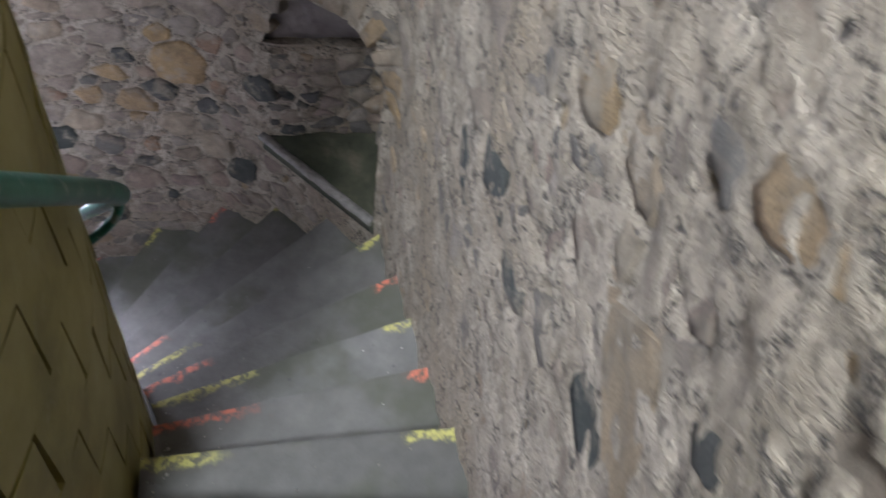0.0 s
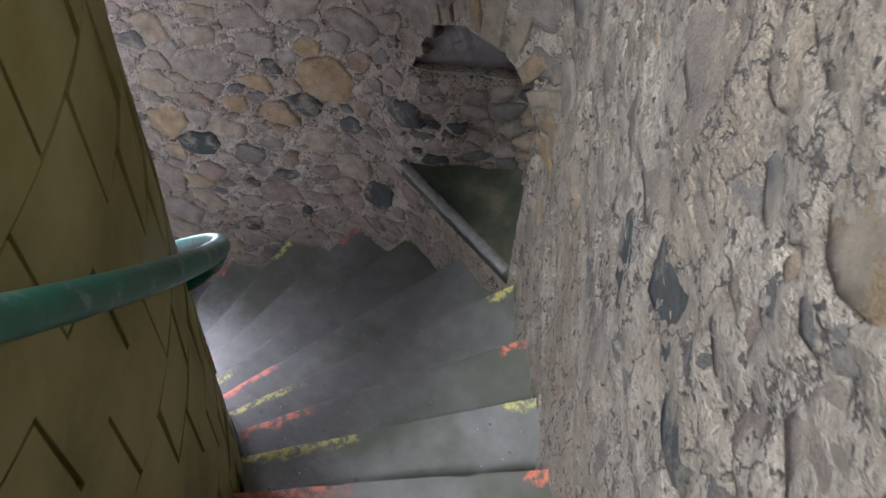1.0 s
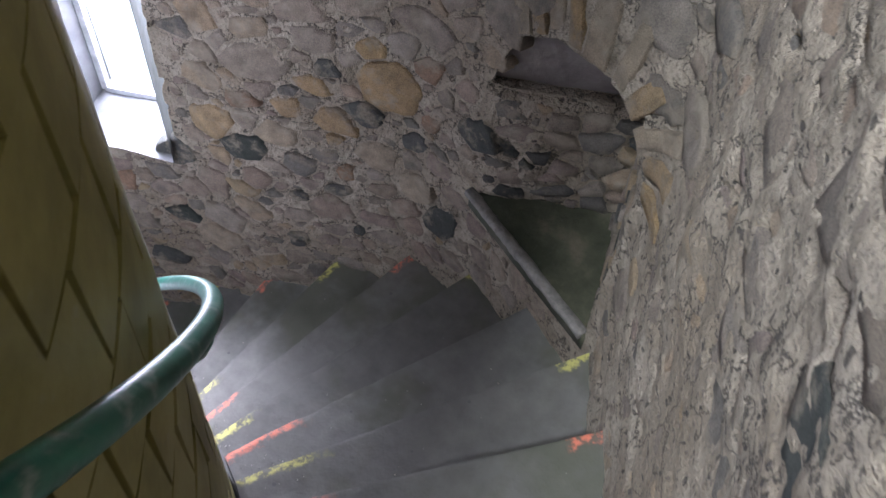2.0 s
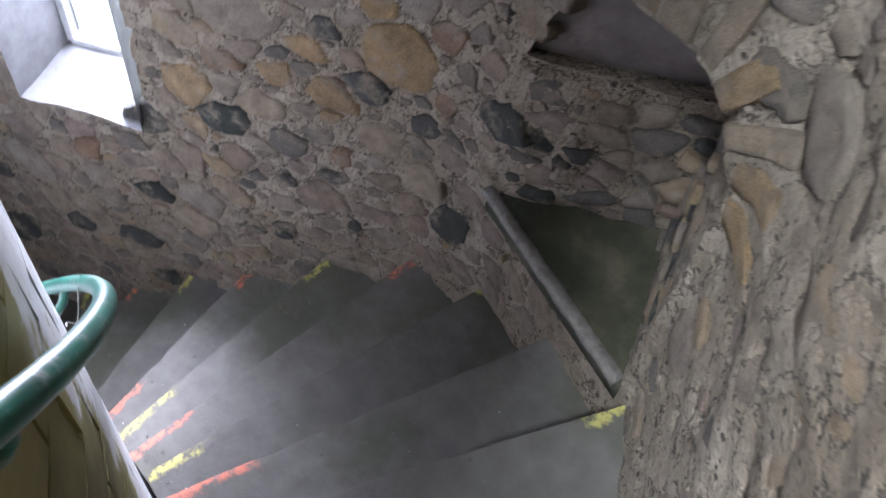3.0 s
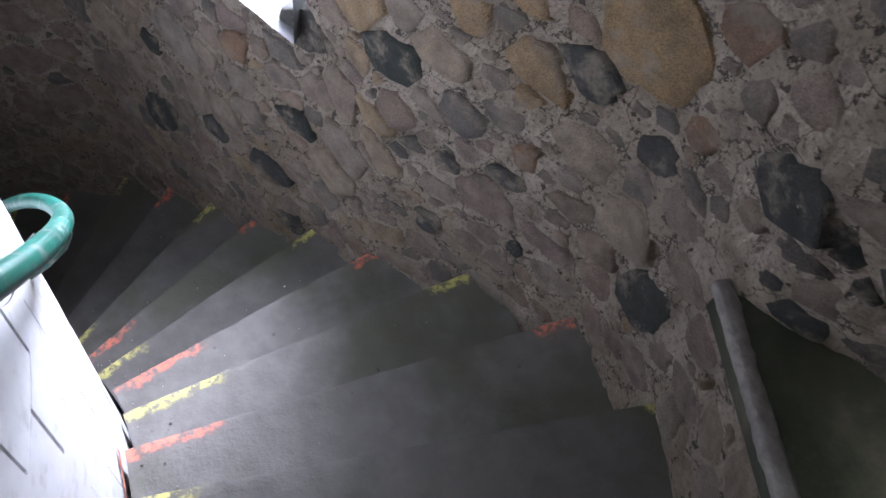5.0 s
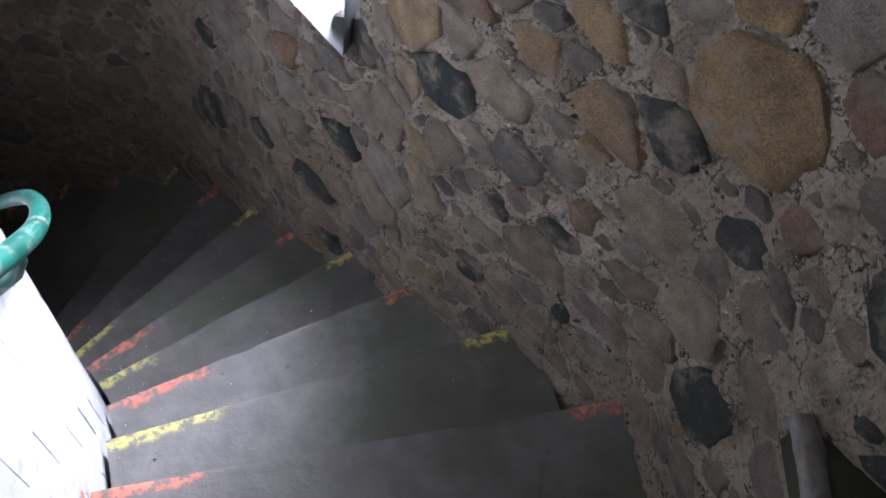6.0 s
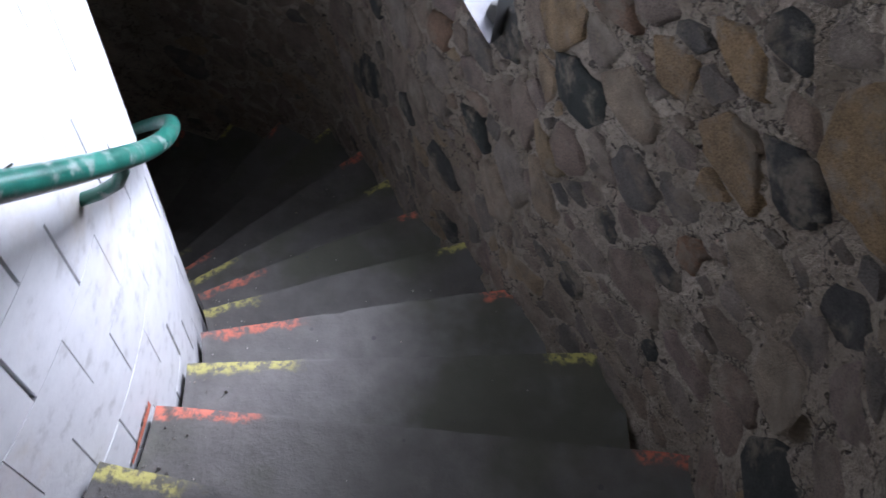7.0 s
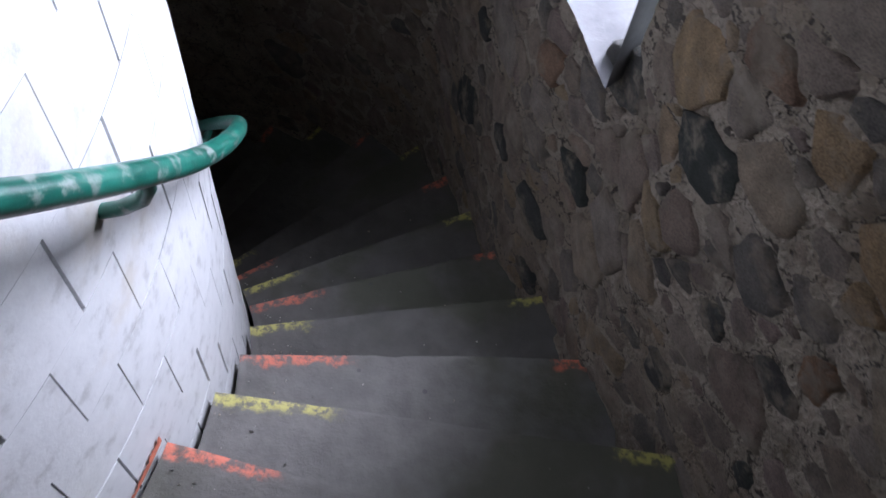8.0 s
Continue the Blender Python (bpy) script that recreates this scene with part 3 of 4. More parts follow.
# ---------------------------------------------------------------- handrail
def rail_point(a):
    """The pipe's centre line; below the window it runs a little flatter than the stair."""
    t = min(max((a - 0.15) / 0.4, 0.0), 1.0)
    return cyl(RC + 0.083 + 0.006 * t, a, 0.864 - PITCH * a + 0.045 * t * t * (3 - 2 * t))


def build_handrail():
    rail = new("handrail")
    tagged(rail, "green painted iron pipe handrail bracketed to the column", "handrail")
    ns, nc, rad = 260, 16, 0.0185
    verts = []
    for i in range(ns):
        a = -2.6 + 4.4 * i / (ns - 1)
        p = rail_point(a)
        t = (rail_point(a + 0.01) - p).normalized()
        out = Vector((math.cos(a), math.sin(a), 0))
        up = t.cross(out).normalized()
        for j in range(nc):
            g = 2 * math.pi * j / nc
            verts.append(p + out * (rad * math.cos(g)) + up * (rad * math.sin(g)))
    faces = []
    for i in range(ns - 1):
        for j in range(nc):
            k = (j + 1) % nc
            faces.append((i * nc + j, i * nc + k, (i + 1) * nc + k, (i + 1) * nc + j))
    part("pipe", mesh_of("pipe", verts, faces, RAIL), rail)
    for a in (-2.2, -0.62, 0.10, 0.87):
        build_bracket(a, rail)


def build_bracket(a, rail):
    """A stub that leaves the pipe, bends and enters the column."""
    p = rail_point(a)
    inward = -Vector((math.cos(a), math.sin(a), 0))
    path = [p, p + Vector((0, 0, -0.03)) + inward * 0.002, p + Vector((0, 0, -0.06)) + inward * 0.016, p + Vector((0, 0, -0.09)) + inward * 0.05, p + Vector((0, 0, -0.115)) + inward * 0.095]
    side = inward.cross(Vector((0, 0, 1)))
    nc, rad, verts = 12, 0.0115, []
    for i, q in enumerate(path):
        t = (path[min(i + 1, 4)] - path[max(i - 1, 0)]).normalized()
        up = side.cross(t).normalized()
        for j in range(nc):
            g = 2 * math.pi * j / nc
            verts.append(q + side * (rad * math.cos(g)) + up * (rad * math.sin(g)))
    faces = [(i * nc + j, i * nc + (j + 1) % nc, (i + 1) * nc + (j + 1) % nc, (i + 1) * nc + j) for i in range(4) for j in range(nc)]
    part("bracket", mesh_of("bracket", verts, faces, RAIL), rail)


build_handrail()


def build_wire():
    """A thin loose wire that hangs from the rail against the column."""
    verts, ns, nc = [], 40, 6
    for i in range(ns):
        t = i / (ns - 1)
        a = -0.13 + 0.085 * t
        r = RC + 0.004 + 0.078 * t ** 1.6
        z = 0.99 - 0.055 * math.sin(t * 3.0) + 0.015 * math.sin(t * 9) - 0.02 * t
        c = cyl(r, a, z)
        out = Vector((math.cos(a), math.sin(a), 0))
        for j in range(nc):
            g = 2 * math.pi * j / nc
            verts.append(c + out * (0.0016 * math.cos(g)) + Vector((0, 0, 0.0016 * math.sin(g))))
    faces = [(i * nc + j, i * nc + (j + 1) % nc, (i + 1) * nc + (j + 1) % nc, (i + 1) * nc + j) for i in range(ns - 1) for j in range(nc)]
    ob = new("wire", mesh_of("wire", verts, faces, WIRE))
    tagged(ob, "thin pale loose wire tied to the green handrail", "wire")


build_wire()


# ---------------------------------------------------------------- arched niche
NICHE_F, NICHE_N, NICHE_B = Vector((2.49, -0.312, 0)), Vector((2.292, -0.955, 0)), Vector((2.74, -0.745, 0))
LEDGE = 1.16


def rough(p, k=1.0):
    return k * (fbm(p * 8, 4) * 0.014 + noise.noise(p * 3) * 0.010 + noise.noise(p * 23) * 0.004)


def jamb_grid(name, front_a, start, end, top0, top1, inward, niche):
    """A rubble cheek of the recess: from the wall's edge to the back corner, between the sill and its own top."""
    nu, nv, verts = 44, 70, []
    for i in range(nu):
        t = i / (nu - 1)
        top = top0 + (top1 - top0) * t
        for j in range(nv):
            z = NICHE_FLOOR - 0.05 + (top - NICHE_FLOOR + 0.05) * j / (nv - 1)
            p = start.lerp(end, t)
            p.z = z
            p += inward * rough(p, 1.0 if 0 < i else 0.0)
            if t < 0.12:
                q = wall_point(front_a, z)
                p = q.lerp(p, (t / 0.12) ** 0.7)
            verts.append(p)
    flip = (end - start).cross(Vector((0, 0, 1))).dot(inward) < 0
    return part(name, mesh_of(name, verts, grid_faces(nu, nv, flip=flip), MORTAR), niche)


def build_niche():
    niche = new("arched_niche")
    tagged(niche, "arched recess with a splayed rubble cheek and mossy sill", "niche", kind="structure")
    f, n, b = NICHE_F, NICHE_N, NICHE_B
    out_f = Vector((b.y - f.y, f.x - b.x, 0)).normalized()
    if out_f.dot(n - f) < 0:
        out_f = -out_f
    out_n = Vector((b.y - n.y, n.x - b.x, 0)).normalized()
    if out_n.dot(f - n) < 0:
        out_n = -out_n
    back = b + (b - f) * 0.05 + (b - n) * 0.05
    jamb_grid("cheek", NICHE_A1, f, back, LEDGE + 0.02, LEDGE + 0.01, out_f, niche)
    jamb_grid("cheek", NICHE_A0, n, back, 1.40, LEDGE + 0.05, out_n, niche)
    # rubble core behind the cheeks and the vault
    bm = bmesh.new()
    core = [cyl(2.56, NICHE_A1 + 0.05, 0), cyl(2.78, NICHE_A1 + 0.04, 0), back + (b - f) * 0.3 + (b - n) * 0.3, cyl(2.80, NICHE_A0 - 0.05, 0), cyl(2.56, NICHE_A0 - 0.06, 0)]
    for c0, c1 in zip(core, core[1:]):
        bm.faces.new([bm.verts.new((c.x, c.y, z)) for c, z in ((c0, 0.45), (c1, 0.45), (c1, 1.75), (c0, 1.75))])
    bm.faces.new([bm.verts.new((c.x, c.y, 1.75)) for c in core])
    part("core", from_bm("core", bm, PLASTER), niche)
    # ledge on the far cheek and the smooth rendered vault over it
    rim = ARCH[::-1]
    length = [0.0]
    for p, q in zip(rim, rim[1:]):
        length.append(length[-1] + math.hypot((q[0] - p[0]) * 2.45, q[1] - p[1]))
    ns, nt, verts = 120, 26, []
    for i in range(ns):
        s = i / (ns - 1)
        a = float(np.interp(s * length[-1], length, [q[0] for q in rim]))
        front = wall_point(a, arch_top(a))
        front *= 1.004
        e = f.lerp(back, min(1.0, s * 1.15))
        e = Vector((e.x, e.y, LEDGE + 0.012 + 0.05 * max(0.0, s - 0.8))) - out_f * 0.055
        for j in range(nt):
            t = j / (nt - 1)
            p = front.lerp(e, t)
            p.z = front.z + (e.z - front.z) * t ** 1.8
            p += Vector((0, 0, 1)) * rough(p, 0.5 if 0 < j else 0.0)
            verts.append(p)
    part("vault", mesh_of("vault", verts, grid_faces(ns, nt), VAULT), niche, "smooth mauve rendered vault of the recess")
    nu, verts = 50, []
    for i in range(nu):
        p = f.lerp(back, i / (nu - 1))
        for d in (0.03, 0.0, -0.03, -0.09):
            q = p + out_f * (d * (0.4 + 0.6 * abs(noise.noise(Vector((i * 0.31, 2, 0))))) if d > 0 else d)
            q.z = LEDGE + 0.006 + 0.008 * noise.noise(q * 30) - (0.02 if d > 0 else 0.0)
            verts.append(q)
    part("ledge", mesh_of("ledge", verts, grid_faces(nu, 4), MORTAR), niche, "crumbling mortar ledge under the vault")
    # sill slab with its worn lip
    nu, nv, verts = 30, 30, []
    f1, n1 = f + (f - b) * 0.02, n + (n - b) * 0.02
    for i in range(nu):
        u = i / (nu - 1)
        front = f1.lerp(n1, u)
        for j in range(nv):
            t = j / (nv - 1)
            p = front.lerp(back + (b - f.lerp(n, 0.5)) * 0.06, t)
            p += (n - f) * (u - 0.5) * 0.10 * t
            p.z = NICHE_FLOOR + 0.03 * t + 0.006 * fbm(p * 7, 3)
            verts.append(p)
    top = len(verts)
    verts += [Vector((v.x, v.y, NICHE_FLOOR - 0.07)) for v in verts]
    faces = grid_faces(nu, nv)
    faces += [tuple(top + q for q in face[::-1]) for face in grid_faces(nu, nv)]
    rim = [i * nv for i in range(nu)] + [(nu - 1) * nv + j for j in range(1, nv)] + [i * nv + nv - 1 for i in range(nu - 2, -1, -1)] + [j for j in range(nv - 2, 0, -1)]
    faces += [(rim[i], top + rim[i], top + rim[(i + 1) % len(rim)], rim[(i + 1) % len(rim)]) for i in range(len(rim))]
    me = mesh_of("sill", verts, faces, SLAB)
    bm = bmesh.new()
    bm.from_mesh(me)
    bmesh.ops.recalc_face_normals(bm, faces=bm.faces)
    bm.to_mesh(me)
    bm.free()
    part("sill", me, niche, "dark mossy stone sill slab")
    nl, ring, verts = 70, 8, []
    along = (n - f).normalized()
    across = Vector((-along.y, along.x, 0))
    for i in range(nl):
        x = -0.02 + ((n - f).length + 0.01) * i / (nl - 1)
        c = f + along * x
        for j in range(ring):
            g = 2 * math.pi * j / ring + 0.39
            wob = 1 + 0.22 * noise.noise(Vector((x * 16, j * 1.7, 0))) + 0.12 * noise.noise(Vector((x * 50, j * 2.3, 4)))
            cg, sg = math.cos(g), math.sin(g)
            cg, sg = math.copysign(abs(cg) ** 0.6, cg), math.copysign(abs(sg) ** 0.6, sg)
            verts.append(Vector((c.x, c.y, NICHE_FLOOR - 0.008)) + across * (0.021 * wob * cg) + Vector((0, 0, 0.015 * wob * sg)))
    faces = [(i * ring + j, i * ring + (j + 1) % ring, (i + 1) * ring + (j + 1) % ring, (i + 1) * ring + j) for i in range(nl - 1) for j in range(ring)]
    faces += [tuple(range(ring))[::-1], tuple((nl - 1) * ring + j for j in range(ring))]
    part("sill_edge", mesh_of("sill_edge", verts, faces, LIP), niche, "pale worn edge of the sill")
    return niche


NICHE = build_niche()


# ---------------------------------------------------------------- windows
def build_window(name, a0, a1, z0, z1, depth, outer):
    """A narrow pane (angles and heights in outer) at the end of a splayed, whitewashed embrasure."""
    win = new(name)
    tagged(win, "narrow window in a pale rendered splayed embrasure", "window", kind="structure")
    r_in = wall_r(0.5 * (a0 + a1)) - 0.016
    r_out = r_in + depth
    b0, b1, y0, y1 = outer
    inner = [(a0 + 0.004, z0 + 0.010), (a1 - 0.004, z0 + 0.010), (a1 - 0.004, z1 - 0.01), (a0 + 0.004, z1 - 0.01)]
    outer = [(b0, y0), (b1, y0), (b1, y1), (b0, y1)]
    names = ("window_sill", "reveal", "lintel", "reveal")
    sides = [(inner[k], inner[(k + 1) % 4], outer[k], outer[(k + 1) % 4]) for k in range(4)]
    for i, (i0, i1, o0, o1) in enumerate(sides):
        nu, nv, verts = 16, 14, []
        for p in range(nu):
            s = p / (nu - 1)
            for q in range(nv):
                t = q / (nv - 1)
                a = (i0[0] * (1 - s) + i1[0] * s) * (1 - t) + (o0[0] * (1 - s) + o1[0] * s) * t
                z = (i0[1] * (1 - s) + i1[1] * s) * (1 - t) + (o0[1] * (1 - s) + o1[1] * s) * t
                v = cyl(r_in + (r_out + 0.05 - r_in) * t, a, z)
                v += Vector((0.4, 0.4, 1)) * (0.008 * fbm(v * 6, 3))
                verts.append(v)
        part(names[i], mesh_of(names[i], verts, grid_faces(nu, nv), WHITE), win)
    # frame and pane
    r = r_out - 0.01
    w, h = (b1 - b0) * r, y1 - y0
    m = frame_at(0.5 * (b0 + b1), 0.5 * (y0 + y1), r)
    bm = bmesh.new()
    for x, y, sx, sy in ((-w / 2, 0, 0.03, h), (w / 2, 0, 0.03, h), (0, -h / 2, w, 0.03), (0, h / 2, w, 0.03)):
        box_bm(bm, (sx, sy, 0.035), m @ Matrix.Translation((x, y, 0)), 0.004)
    part("window_frame", from_bm("window_frame", bm, FRAME), win)
    bm = bmesh.new()
    box_bm(bm, (w, h, 0.004), m)
    pane = part("pane", from_bm("pane", bm, GLASS), win)
    pane.visible_shadow = False
    return m, w, h


M1, W1, H1 = build_window("window_1", WIN_A0, WIN_A1, WIN_Z0, WIN_Z1, 0.31, (0.500, 0.606, 0.325, 1.85))
M2, W2, H2 = build_window("window_2", WIN2_A0, WIN2_A1, WIN2_Z0, WIN2_Z1, 0.36, (-2.405, -2.225, 5.0, 6.31))
for lamp_name, m, w, h in (("daylight_window", M1, W1, H1), ("daylight_upper_window", M2, W2, H2)):
    if lamp_name == "daylight_window":
        daylight(lamp_name, m @ Vector((-0.03, 0.08, -0.16)), m @ Vector((0.50, -0.38, 1.0)), 0.5, 1.65, 275.0, (0.74, 0.78, 1.0), 150)
    else:
        daylight(lamp_name, m @ Vector((0, 0, 0.05)), cyl(1.95, -0.9, 2.4), w, h, 650.0, (0.80, 0.88, 1.0), 165)
    bm = bmesh.new()
    bmesh.ops.create_grid(bm, x_segments=1, y_segments=1, size=1.3, matrix=m @ Matrix.Translation((0, 0, -0.34)))
    card = new("backdrop_sky", from_bm("backdrop_sky", bm, SKYCARD))
    tagged(card, "bright overcast sky outside the window", "sky", kind="structure")


# ---------------------------------------------------------------- faces of the stones
def clip(poly, nx, ny, c):
    """The part of the polygon where nx x + ny y <= c."""
    out = []
    for i in range(len(poly)):
        (x0, y0), (x1, y1) = poly[i - 1], poly[i]
        d0, d1 = nx * x0 + ny * y0 - c, nx * x1 + ny * y1 - c
        if (d0 <= 0) != (d1 <= 0):
            t = d0 / (d0 - d1)
            out.append((x0 + (x1 - x0) * t, y0 + (y1 - y0) * t))
        if d1 <= 0:
            out.append((x1, y1))
    return out


def outline(seed, around, rng):
    s, z, w, h, t, kind = seed
    c, q = math.cos(t), math.sin(t)
    n = 18
    grow = 1.22 if kind == "mixed" else 1.06
    square = rng.uniform(0.2, 0.75)
    poly = []
    for i in range(n):
        g = 2 * math.pi * (i + rng.uniform(-0.3, 0.3)) / n
        x, y = math.cos(g), math.sin(g)
        k = (1 - square) + square * min(1 / max(abs(x), abs(y)), 1.3)
        k *= grow * rng.uniform(0.80, 1.05)
        x, y = x * k * w, y * k * h
        poly.append((x * c - y * q, x * q + y * c))
    for o in around:
        dx, dz = o[0] - s, o[1] - z
        d = math.hypot(dx, dz)
        if d < 1e-6 or d > 0.5:
            continue
        ri, rj = reach(seed, dx, dz), reach(o, -dx, -dz)
        cut = d * ri / (ri + rj) - rng.uniform(0.003, 0.011)
        lean = rng.uniform(-0.35, 0.35)
        nx, ny = dx / d - lean * dz / d, dz / d + lean * dx / d
        k = math.hypot(nx, ny)
        nx, ny = nx / k, ny / k
        poly = clip(poly, nx, ny, cut * (nx * dx + ny * dz) / d)
        if len(poly) < 3:
            return None
    tidy = []
    for p in poly:
        if not tidy or math.hypot(p[0] - tidy[-1][0], p[1] - tidy[-1][1]) > 0.007:
            tidy.append(p)
    return tidy if len(tidy) >= 4 else None


def stone_geometry(seed, ring, rng):
    """Vertices in the wall's frame at the seed: a broken outline, a worn shoulder and an uneven face."""
    s, z, w, h, t, kind = seed
    a = s / ARC
    base = wall_r(a)
    n = len(ring)
    cx, cy = sum(p[0] for p in ring) / n, sum(p[1] for p in ring) / n
    proud = rng.uniform(-0.004, 0.0035) + 0.035 * min(w, 0.12) + (0.0005 if kind == "mixed" else 0.003) - (0.0085 if a < -0.45 else 0.0)
    tx, ty = rng.uniform(-0.04, 0.04), rng.uniform(-0.05, 0.05)
    verts = []
    lump = 0.0025 + 0.02 * min(w, 0.12)
    for f, lift in ((1.03, -0.05), (1.0, proud - 0.006), (0.94, proud), (0.55, proud + 0.0015)):
        for x, y in ring:
            x, y = cx + (x - cx) * f, cy + (y - cy) * f
            level = relief_low(a + x / base, z + y)
            up = lift + (tx * x + ty * y if lift > -0.04 else 0)
            if lift > -0.04:
                up += lump * noise.noise(Vector((x * 24 + s * 9, y * 24, z * 7))) + rng.uniform(-0.0015, 0.0015)
            slope = (wall_r(a + x / base) - base)
            verts.append((-x, y, level + up + x * x / (2 * base) - slope))
    verts.append((-cx, cy, relief_low(a + cx / base, z + cy) + proud + 0.001))
    faces = [(k * n + i, k * n + (i + 1) % n, (k + 1) * n + (i + 1) % n, (k + 1) * n + i) for k in range(3) for i in range(n)]
    faces += [(3 * n + i, 3 * n + (i + 1) % n, 4 * n) for i in range(n)]
    return frame_at(a, z, base), verts, [f[::-1] for f in faces]


def faceted(me):
    """Only the face of a stone is shaded smooth; its broken rim is not."""
    n = sum(len(p.vertices) == 3 for p in me.polygons)
    me.polygons.foreach_set("use_smooth", [len(p.vertices) == 3 or p.index >= 2 * n for p in me.polygons])
    return me


def build_stones():
    near = NEAR
    rng = random.Random(5)
    rest_v, rest_f = [], []
    singles = 0
    order = list(range(len(SEEDS)))
    for i in order:
        seed = SEEDS[i]
        ring = outline(seed, near(seed[0], seed[1]), rng)
        if ring is None:
            continue
        m, verts, faces = stone_geometry(seed, ring, rng)
        a = seed[0] / ARC
        v = seed[1] - stair_z(a)
        if i < NKEY or (singles < 300 - NKEY and -1.1 < a < 0.75 and v < 1.7 and seed[2] > 0.03):
            singles += i >= NKEY
            part("stone", faceted(mesh_of("stone", verts, faces, KINDS[seed[5]])), WALL, m=m)
        else:
            n0 = len(rest_v)
            rest_v += [m @ Vector(p) for p in verts]
            rest_f += [tuple(n0 + k for k in f) for f in faces]
    ob = part("stones", faceted(mesh_of("stones", rest_v, rest_f, STONE_REST)), WALL, "small rubble stones bedded in mortar")
    tagged(ob, kind="stuff")


build_stones()


# ---------------------------------------------------------------- voussoirs of the niche
def build_voussoirs():
    rng = random.Random(3)
    curve = [(2.44 * a, z) for a, z in zip(ARCH_A, ARCH_Z)][:7]
    curve = [(curve[0][0] - 0.002, curve[0][1] - 0.05)] + curve
    at = [0.0]
    for p, q in zip(curve, curve[1:]):
        at.append(at[-1] + math.hypot(q[0] - p[0], q[1] - p[1]))

    def point(d):
        return np.interp(d, at, [p[0] for p in curve]), np.interp(d, at, [p[1] for p in curve])

    d = 0.0
    while d < at[-1] - 0.05:
        step = rng.uniform(0.06, 0.095)
        mid = d + step / 2
        (x0, y0), (x1, y1) = point(mid - 0.04), point(mid + 0.04)
        k = math.hypot(x1 - x0, y1 - y0)
        tx, ty = (x1 - x0) / k, (y1 - y0) / k
        nx, ny = -ty, tx
        ox, oy = point(mid)
        long, half = rng.uniform(0.13, 0.23), step / 2 - 0.007
        ring = [(ox + nx * f * long + tx * q * half * (1 + 0.25 * f) * rng.uniform(0.9, 1.05), oy + ny * f * long + ty * q * half * (1 + 0.25 * f) * rng.uniform(0.9, 1.05))
                for f, q in ((0.03, 1), (0.03, 0), (0.03, -1), (0.5, -1), (0.93, -0.9), (1.0, 0), (0.94, 0.85), (0.5, 1))]
        cx, cy = sum(p[0] for p in ring) / 8, sum(p[1] for p in ring) / 8
        seed = (ARC * cx / 2.44, cy, 0.07, 0.07, 0, "ochre")
        area = sum(ring[i - 1][0] * ring[i][1] - ring[i][0] * ring[i - 1][1] for i in range(8))
        ring = [(x - cx, y - cy) for x, y in (ring if area > 0 else ring[::-1])]
        m, verts, faces = stone_geometry(seed, ring, rng)
        part("voussoir", faceted(mesh_of("voussoir", verts, faces, OCHRE if rng.random() < 0.55 else TAN)), NICHE, m=m)
        d += step


build_voussoirs()


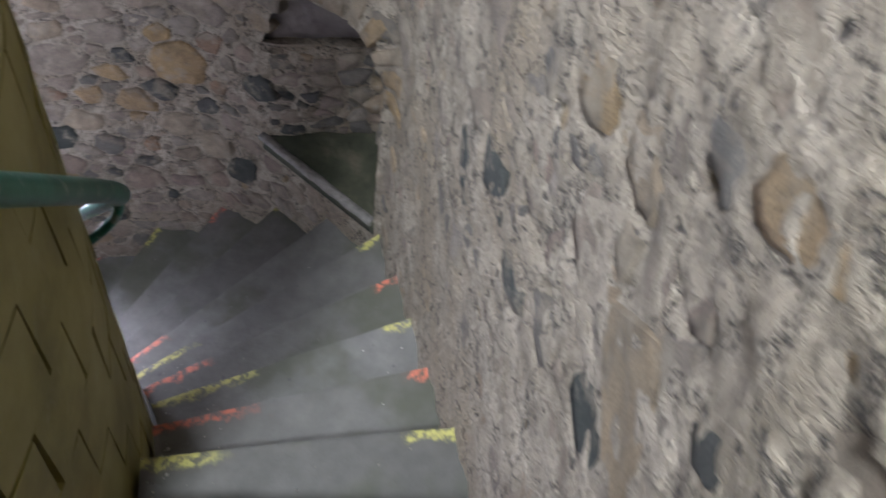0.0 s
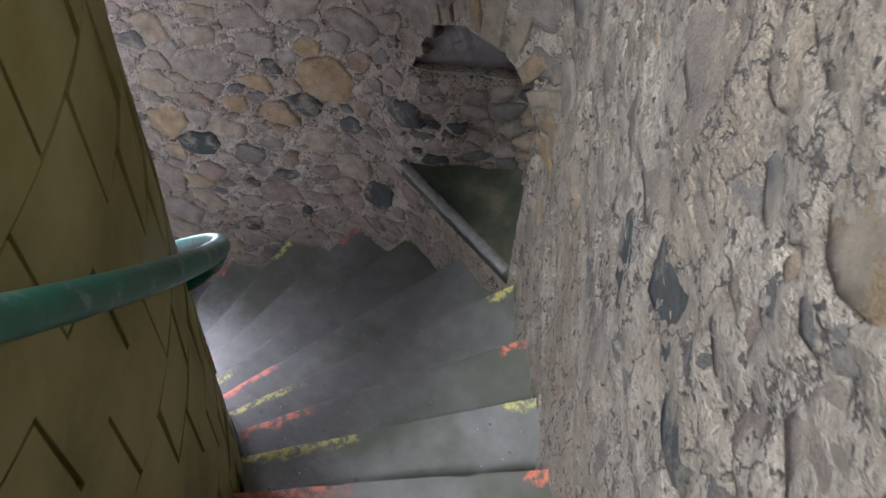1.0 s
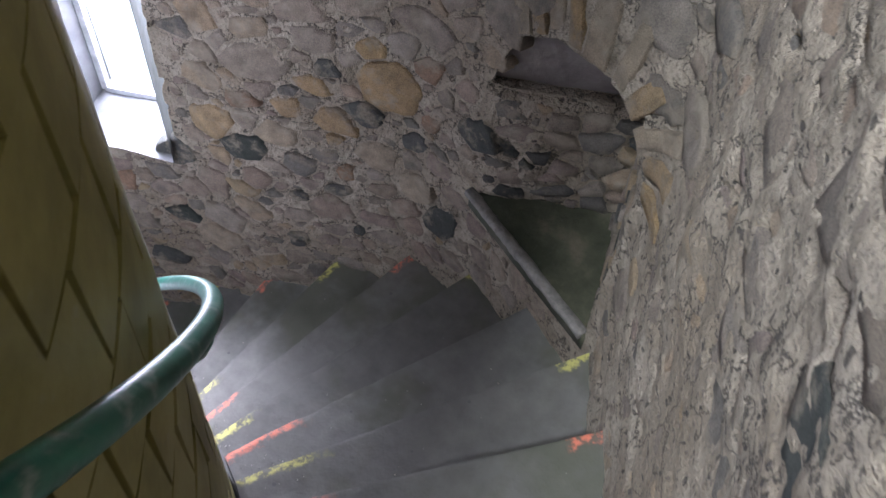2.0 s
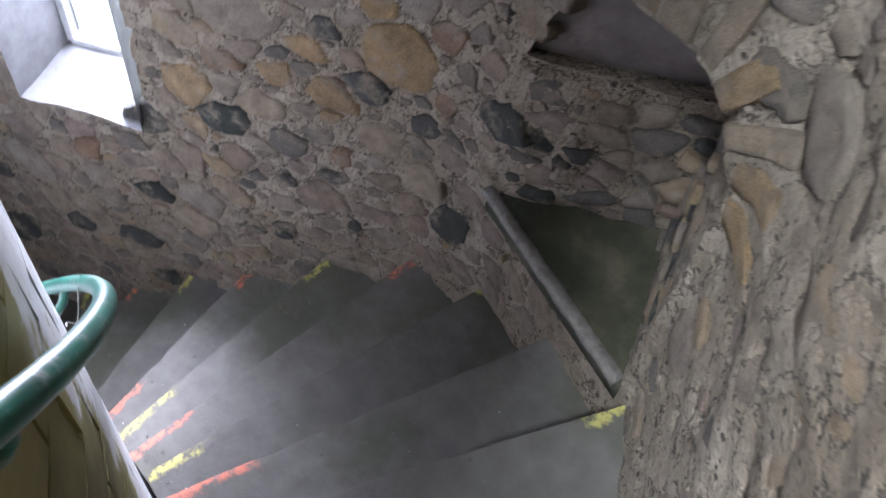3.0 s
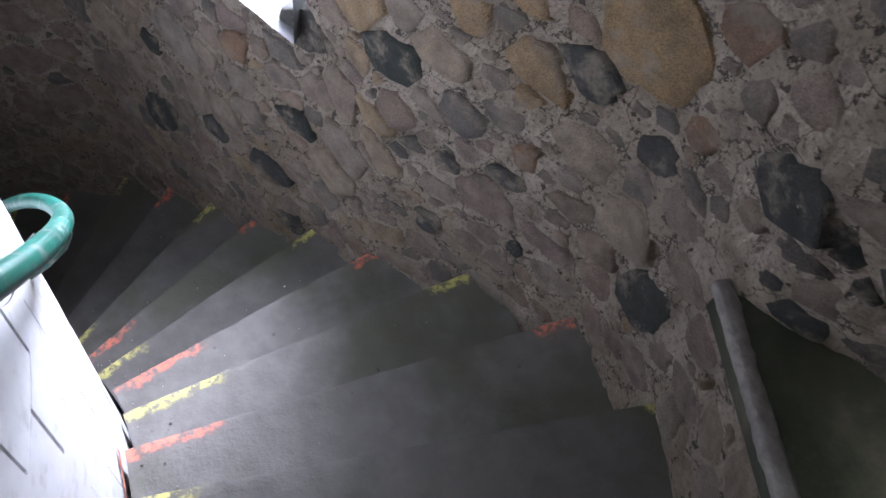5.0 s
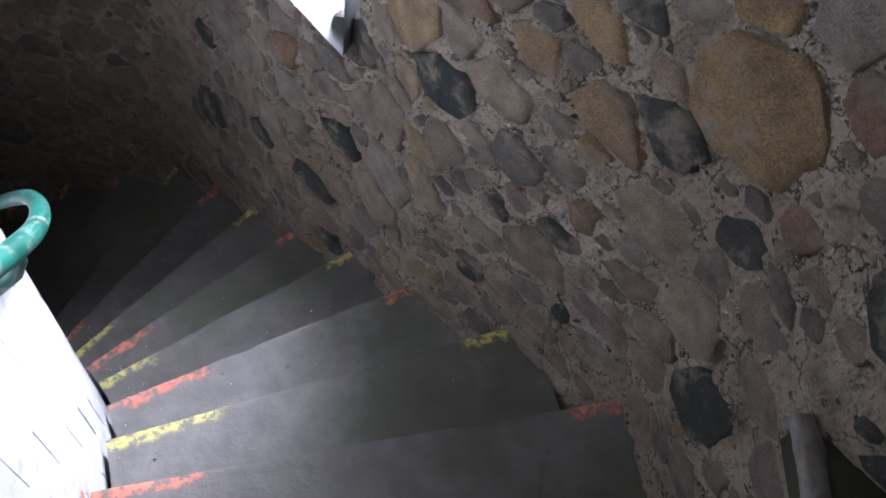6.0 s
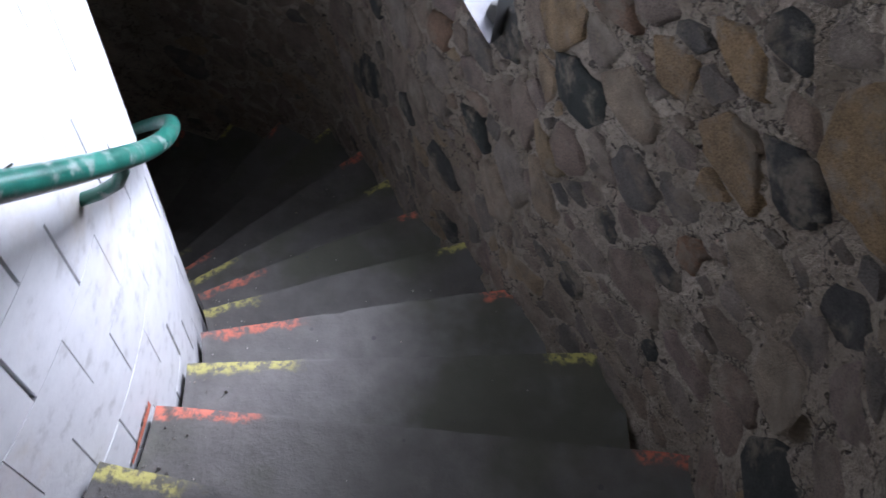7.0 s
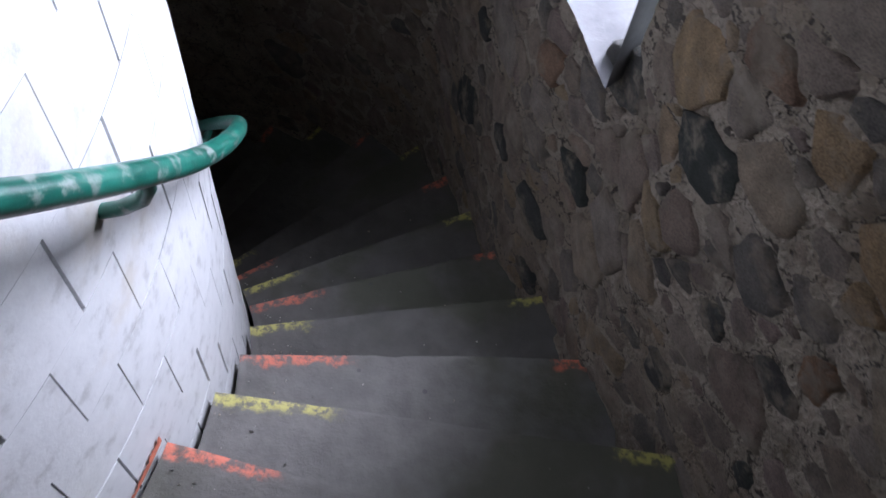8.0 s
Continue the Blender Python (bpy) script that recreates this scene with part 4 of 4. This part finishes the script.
# ---------------------------------------------------------------- stones in the cheeks of the niche
def build_cheek_stones():
    rng = random.Random(21)
    for start, end, length in ((NICHE_F, NICHE_B, 0.50), (NICHE_N, NICHE_B, 0.48)):
        other = NICHE_N if start is NICHE_F else NICHE_F
        along = (end - start).normalized()
        n = along.cross(Vector((0, 0, 1)))
        if n.dot(other - start) < 0:
            n = -n
        x = Vector((0, 0, 1)).cross(n)
        base = Matrix((x, Vector((0, 0, 1)), n)).transposed().to_4x4()
        flip = 1 if x.dot(along) > 0 else -1
        seeds = []
        for w0, h0, tries in ((0.065, 0.036, 160), (0.045, 0.026, 300), (0.026, 0.017, 320)):
            for _ in range(tries):
                d, z = rng.uniform(0.05, length), rng.uniform(NICHE_FLOOR + 0.04, LEDGE - 0.04)
                w, h = w0 * rng.uniform(0.75, 1.4), h0 * rng.uniform(0.75, 1.3)
                if d - w < 0.02:
                    continue
                seed = (d, z, w, h, rng.gauss(0, 0.1), "mixed")
                if all(math.hypot(o[0] - d, o[1] - z) > 0.9 * (reach(seed, o[0] - d, o[1] - z) + reach(o, d - o[0], z - o[1])) for o in seeds):
                    seeds.append(seed)
        for seed in seeds:
            ring = outline(seed, seeds, rng)
            if ring is None:
                continue
            k = len(ring)
            p0 = start + along * seed[0] + Vector((0, 0, seed[1]))
            proud = rng.uniform(-0.008, 0.003) + rough(p0)
            verts = [(px * f * flip, py * f, up + rng.uniform(-0.002, 0.002)) for f, up in ((1.03, -0.05), (1.0, proud - 0.006), (0.93, proud)) for px, py in ring]
            verts.append((0, 0, proud + 0.002))
            faces = [(q * k + i, q * k + (i + 1) % k, (q + 1) * k + (i + 1) % k, (q + 1) * k + i) for q in range(2) for i in range(k)]
            faces += [(2 * k + i, 2 * k + (i + 1) % k, 3 * k) for i in range(k)]
            if flip < 0:
                faces = [face[::-1] for face in faces]
            m = base.copy()
            m.translation = p0
            part("stone", faceted(mesh_of("stone", verts, faces, SLATE if rng.random() < 0.2 else STONE)), NICHE, m=m)


build_cheek_stones()


# ---------------------------------------------------------------- grit on the treads
def build_grit():
    rng = random.Random(31)
    verts, faces = [], []
    for _ in range(520):
        k = rng.randrange(-9, 7)
        near_column = rng.random() < 0.65
        nose = k * DTH
        r = RIN + 0.01 + (abs(rng.gauss(0, 0.09)) if near_column else rng.uniform(0.0, 0.9))
        a = nose - 0.02 - rng.uniform(0.0, DTH - 0.03)
        if r > wall_r(a) - 0.05:
            continue
        size = rng.uniform(0.0012, 0.0035) * (1.8 if rng.random() < 0.1 else 1.0)
        c = cyl(r, a, -k * RISE + size * 0.6)
        n0 = len(verts)
        for dx, dy, dz in ((1, 0, 0), (-1, 0, 0), (0, 1, 0), (0, -1, 0), (0, 0, 1), (0, 0, -1)):
            verts.append(c + Vector((dx, dy, dz)) * size * rng.uniform(0.6, 1.4))
        for i, j in ((0, 2), (2, 1), (1, 3), (3, 0)):
            faces += [(n0 + i, n0 + j, n0 + 4), (n0 + j, n0 + i, n0 + 5)]
    ob = new("grit", mesh_of("grit", verts, faces, GRIT, False))
    tagged(ob, "scattered mortar grit and flakes on the treads", "grit", kind="stuff")


build_grit()
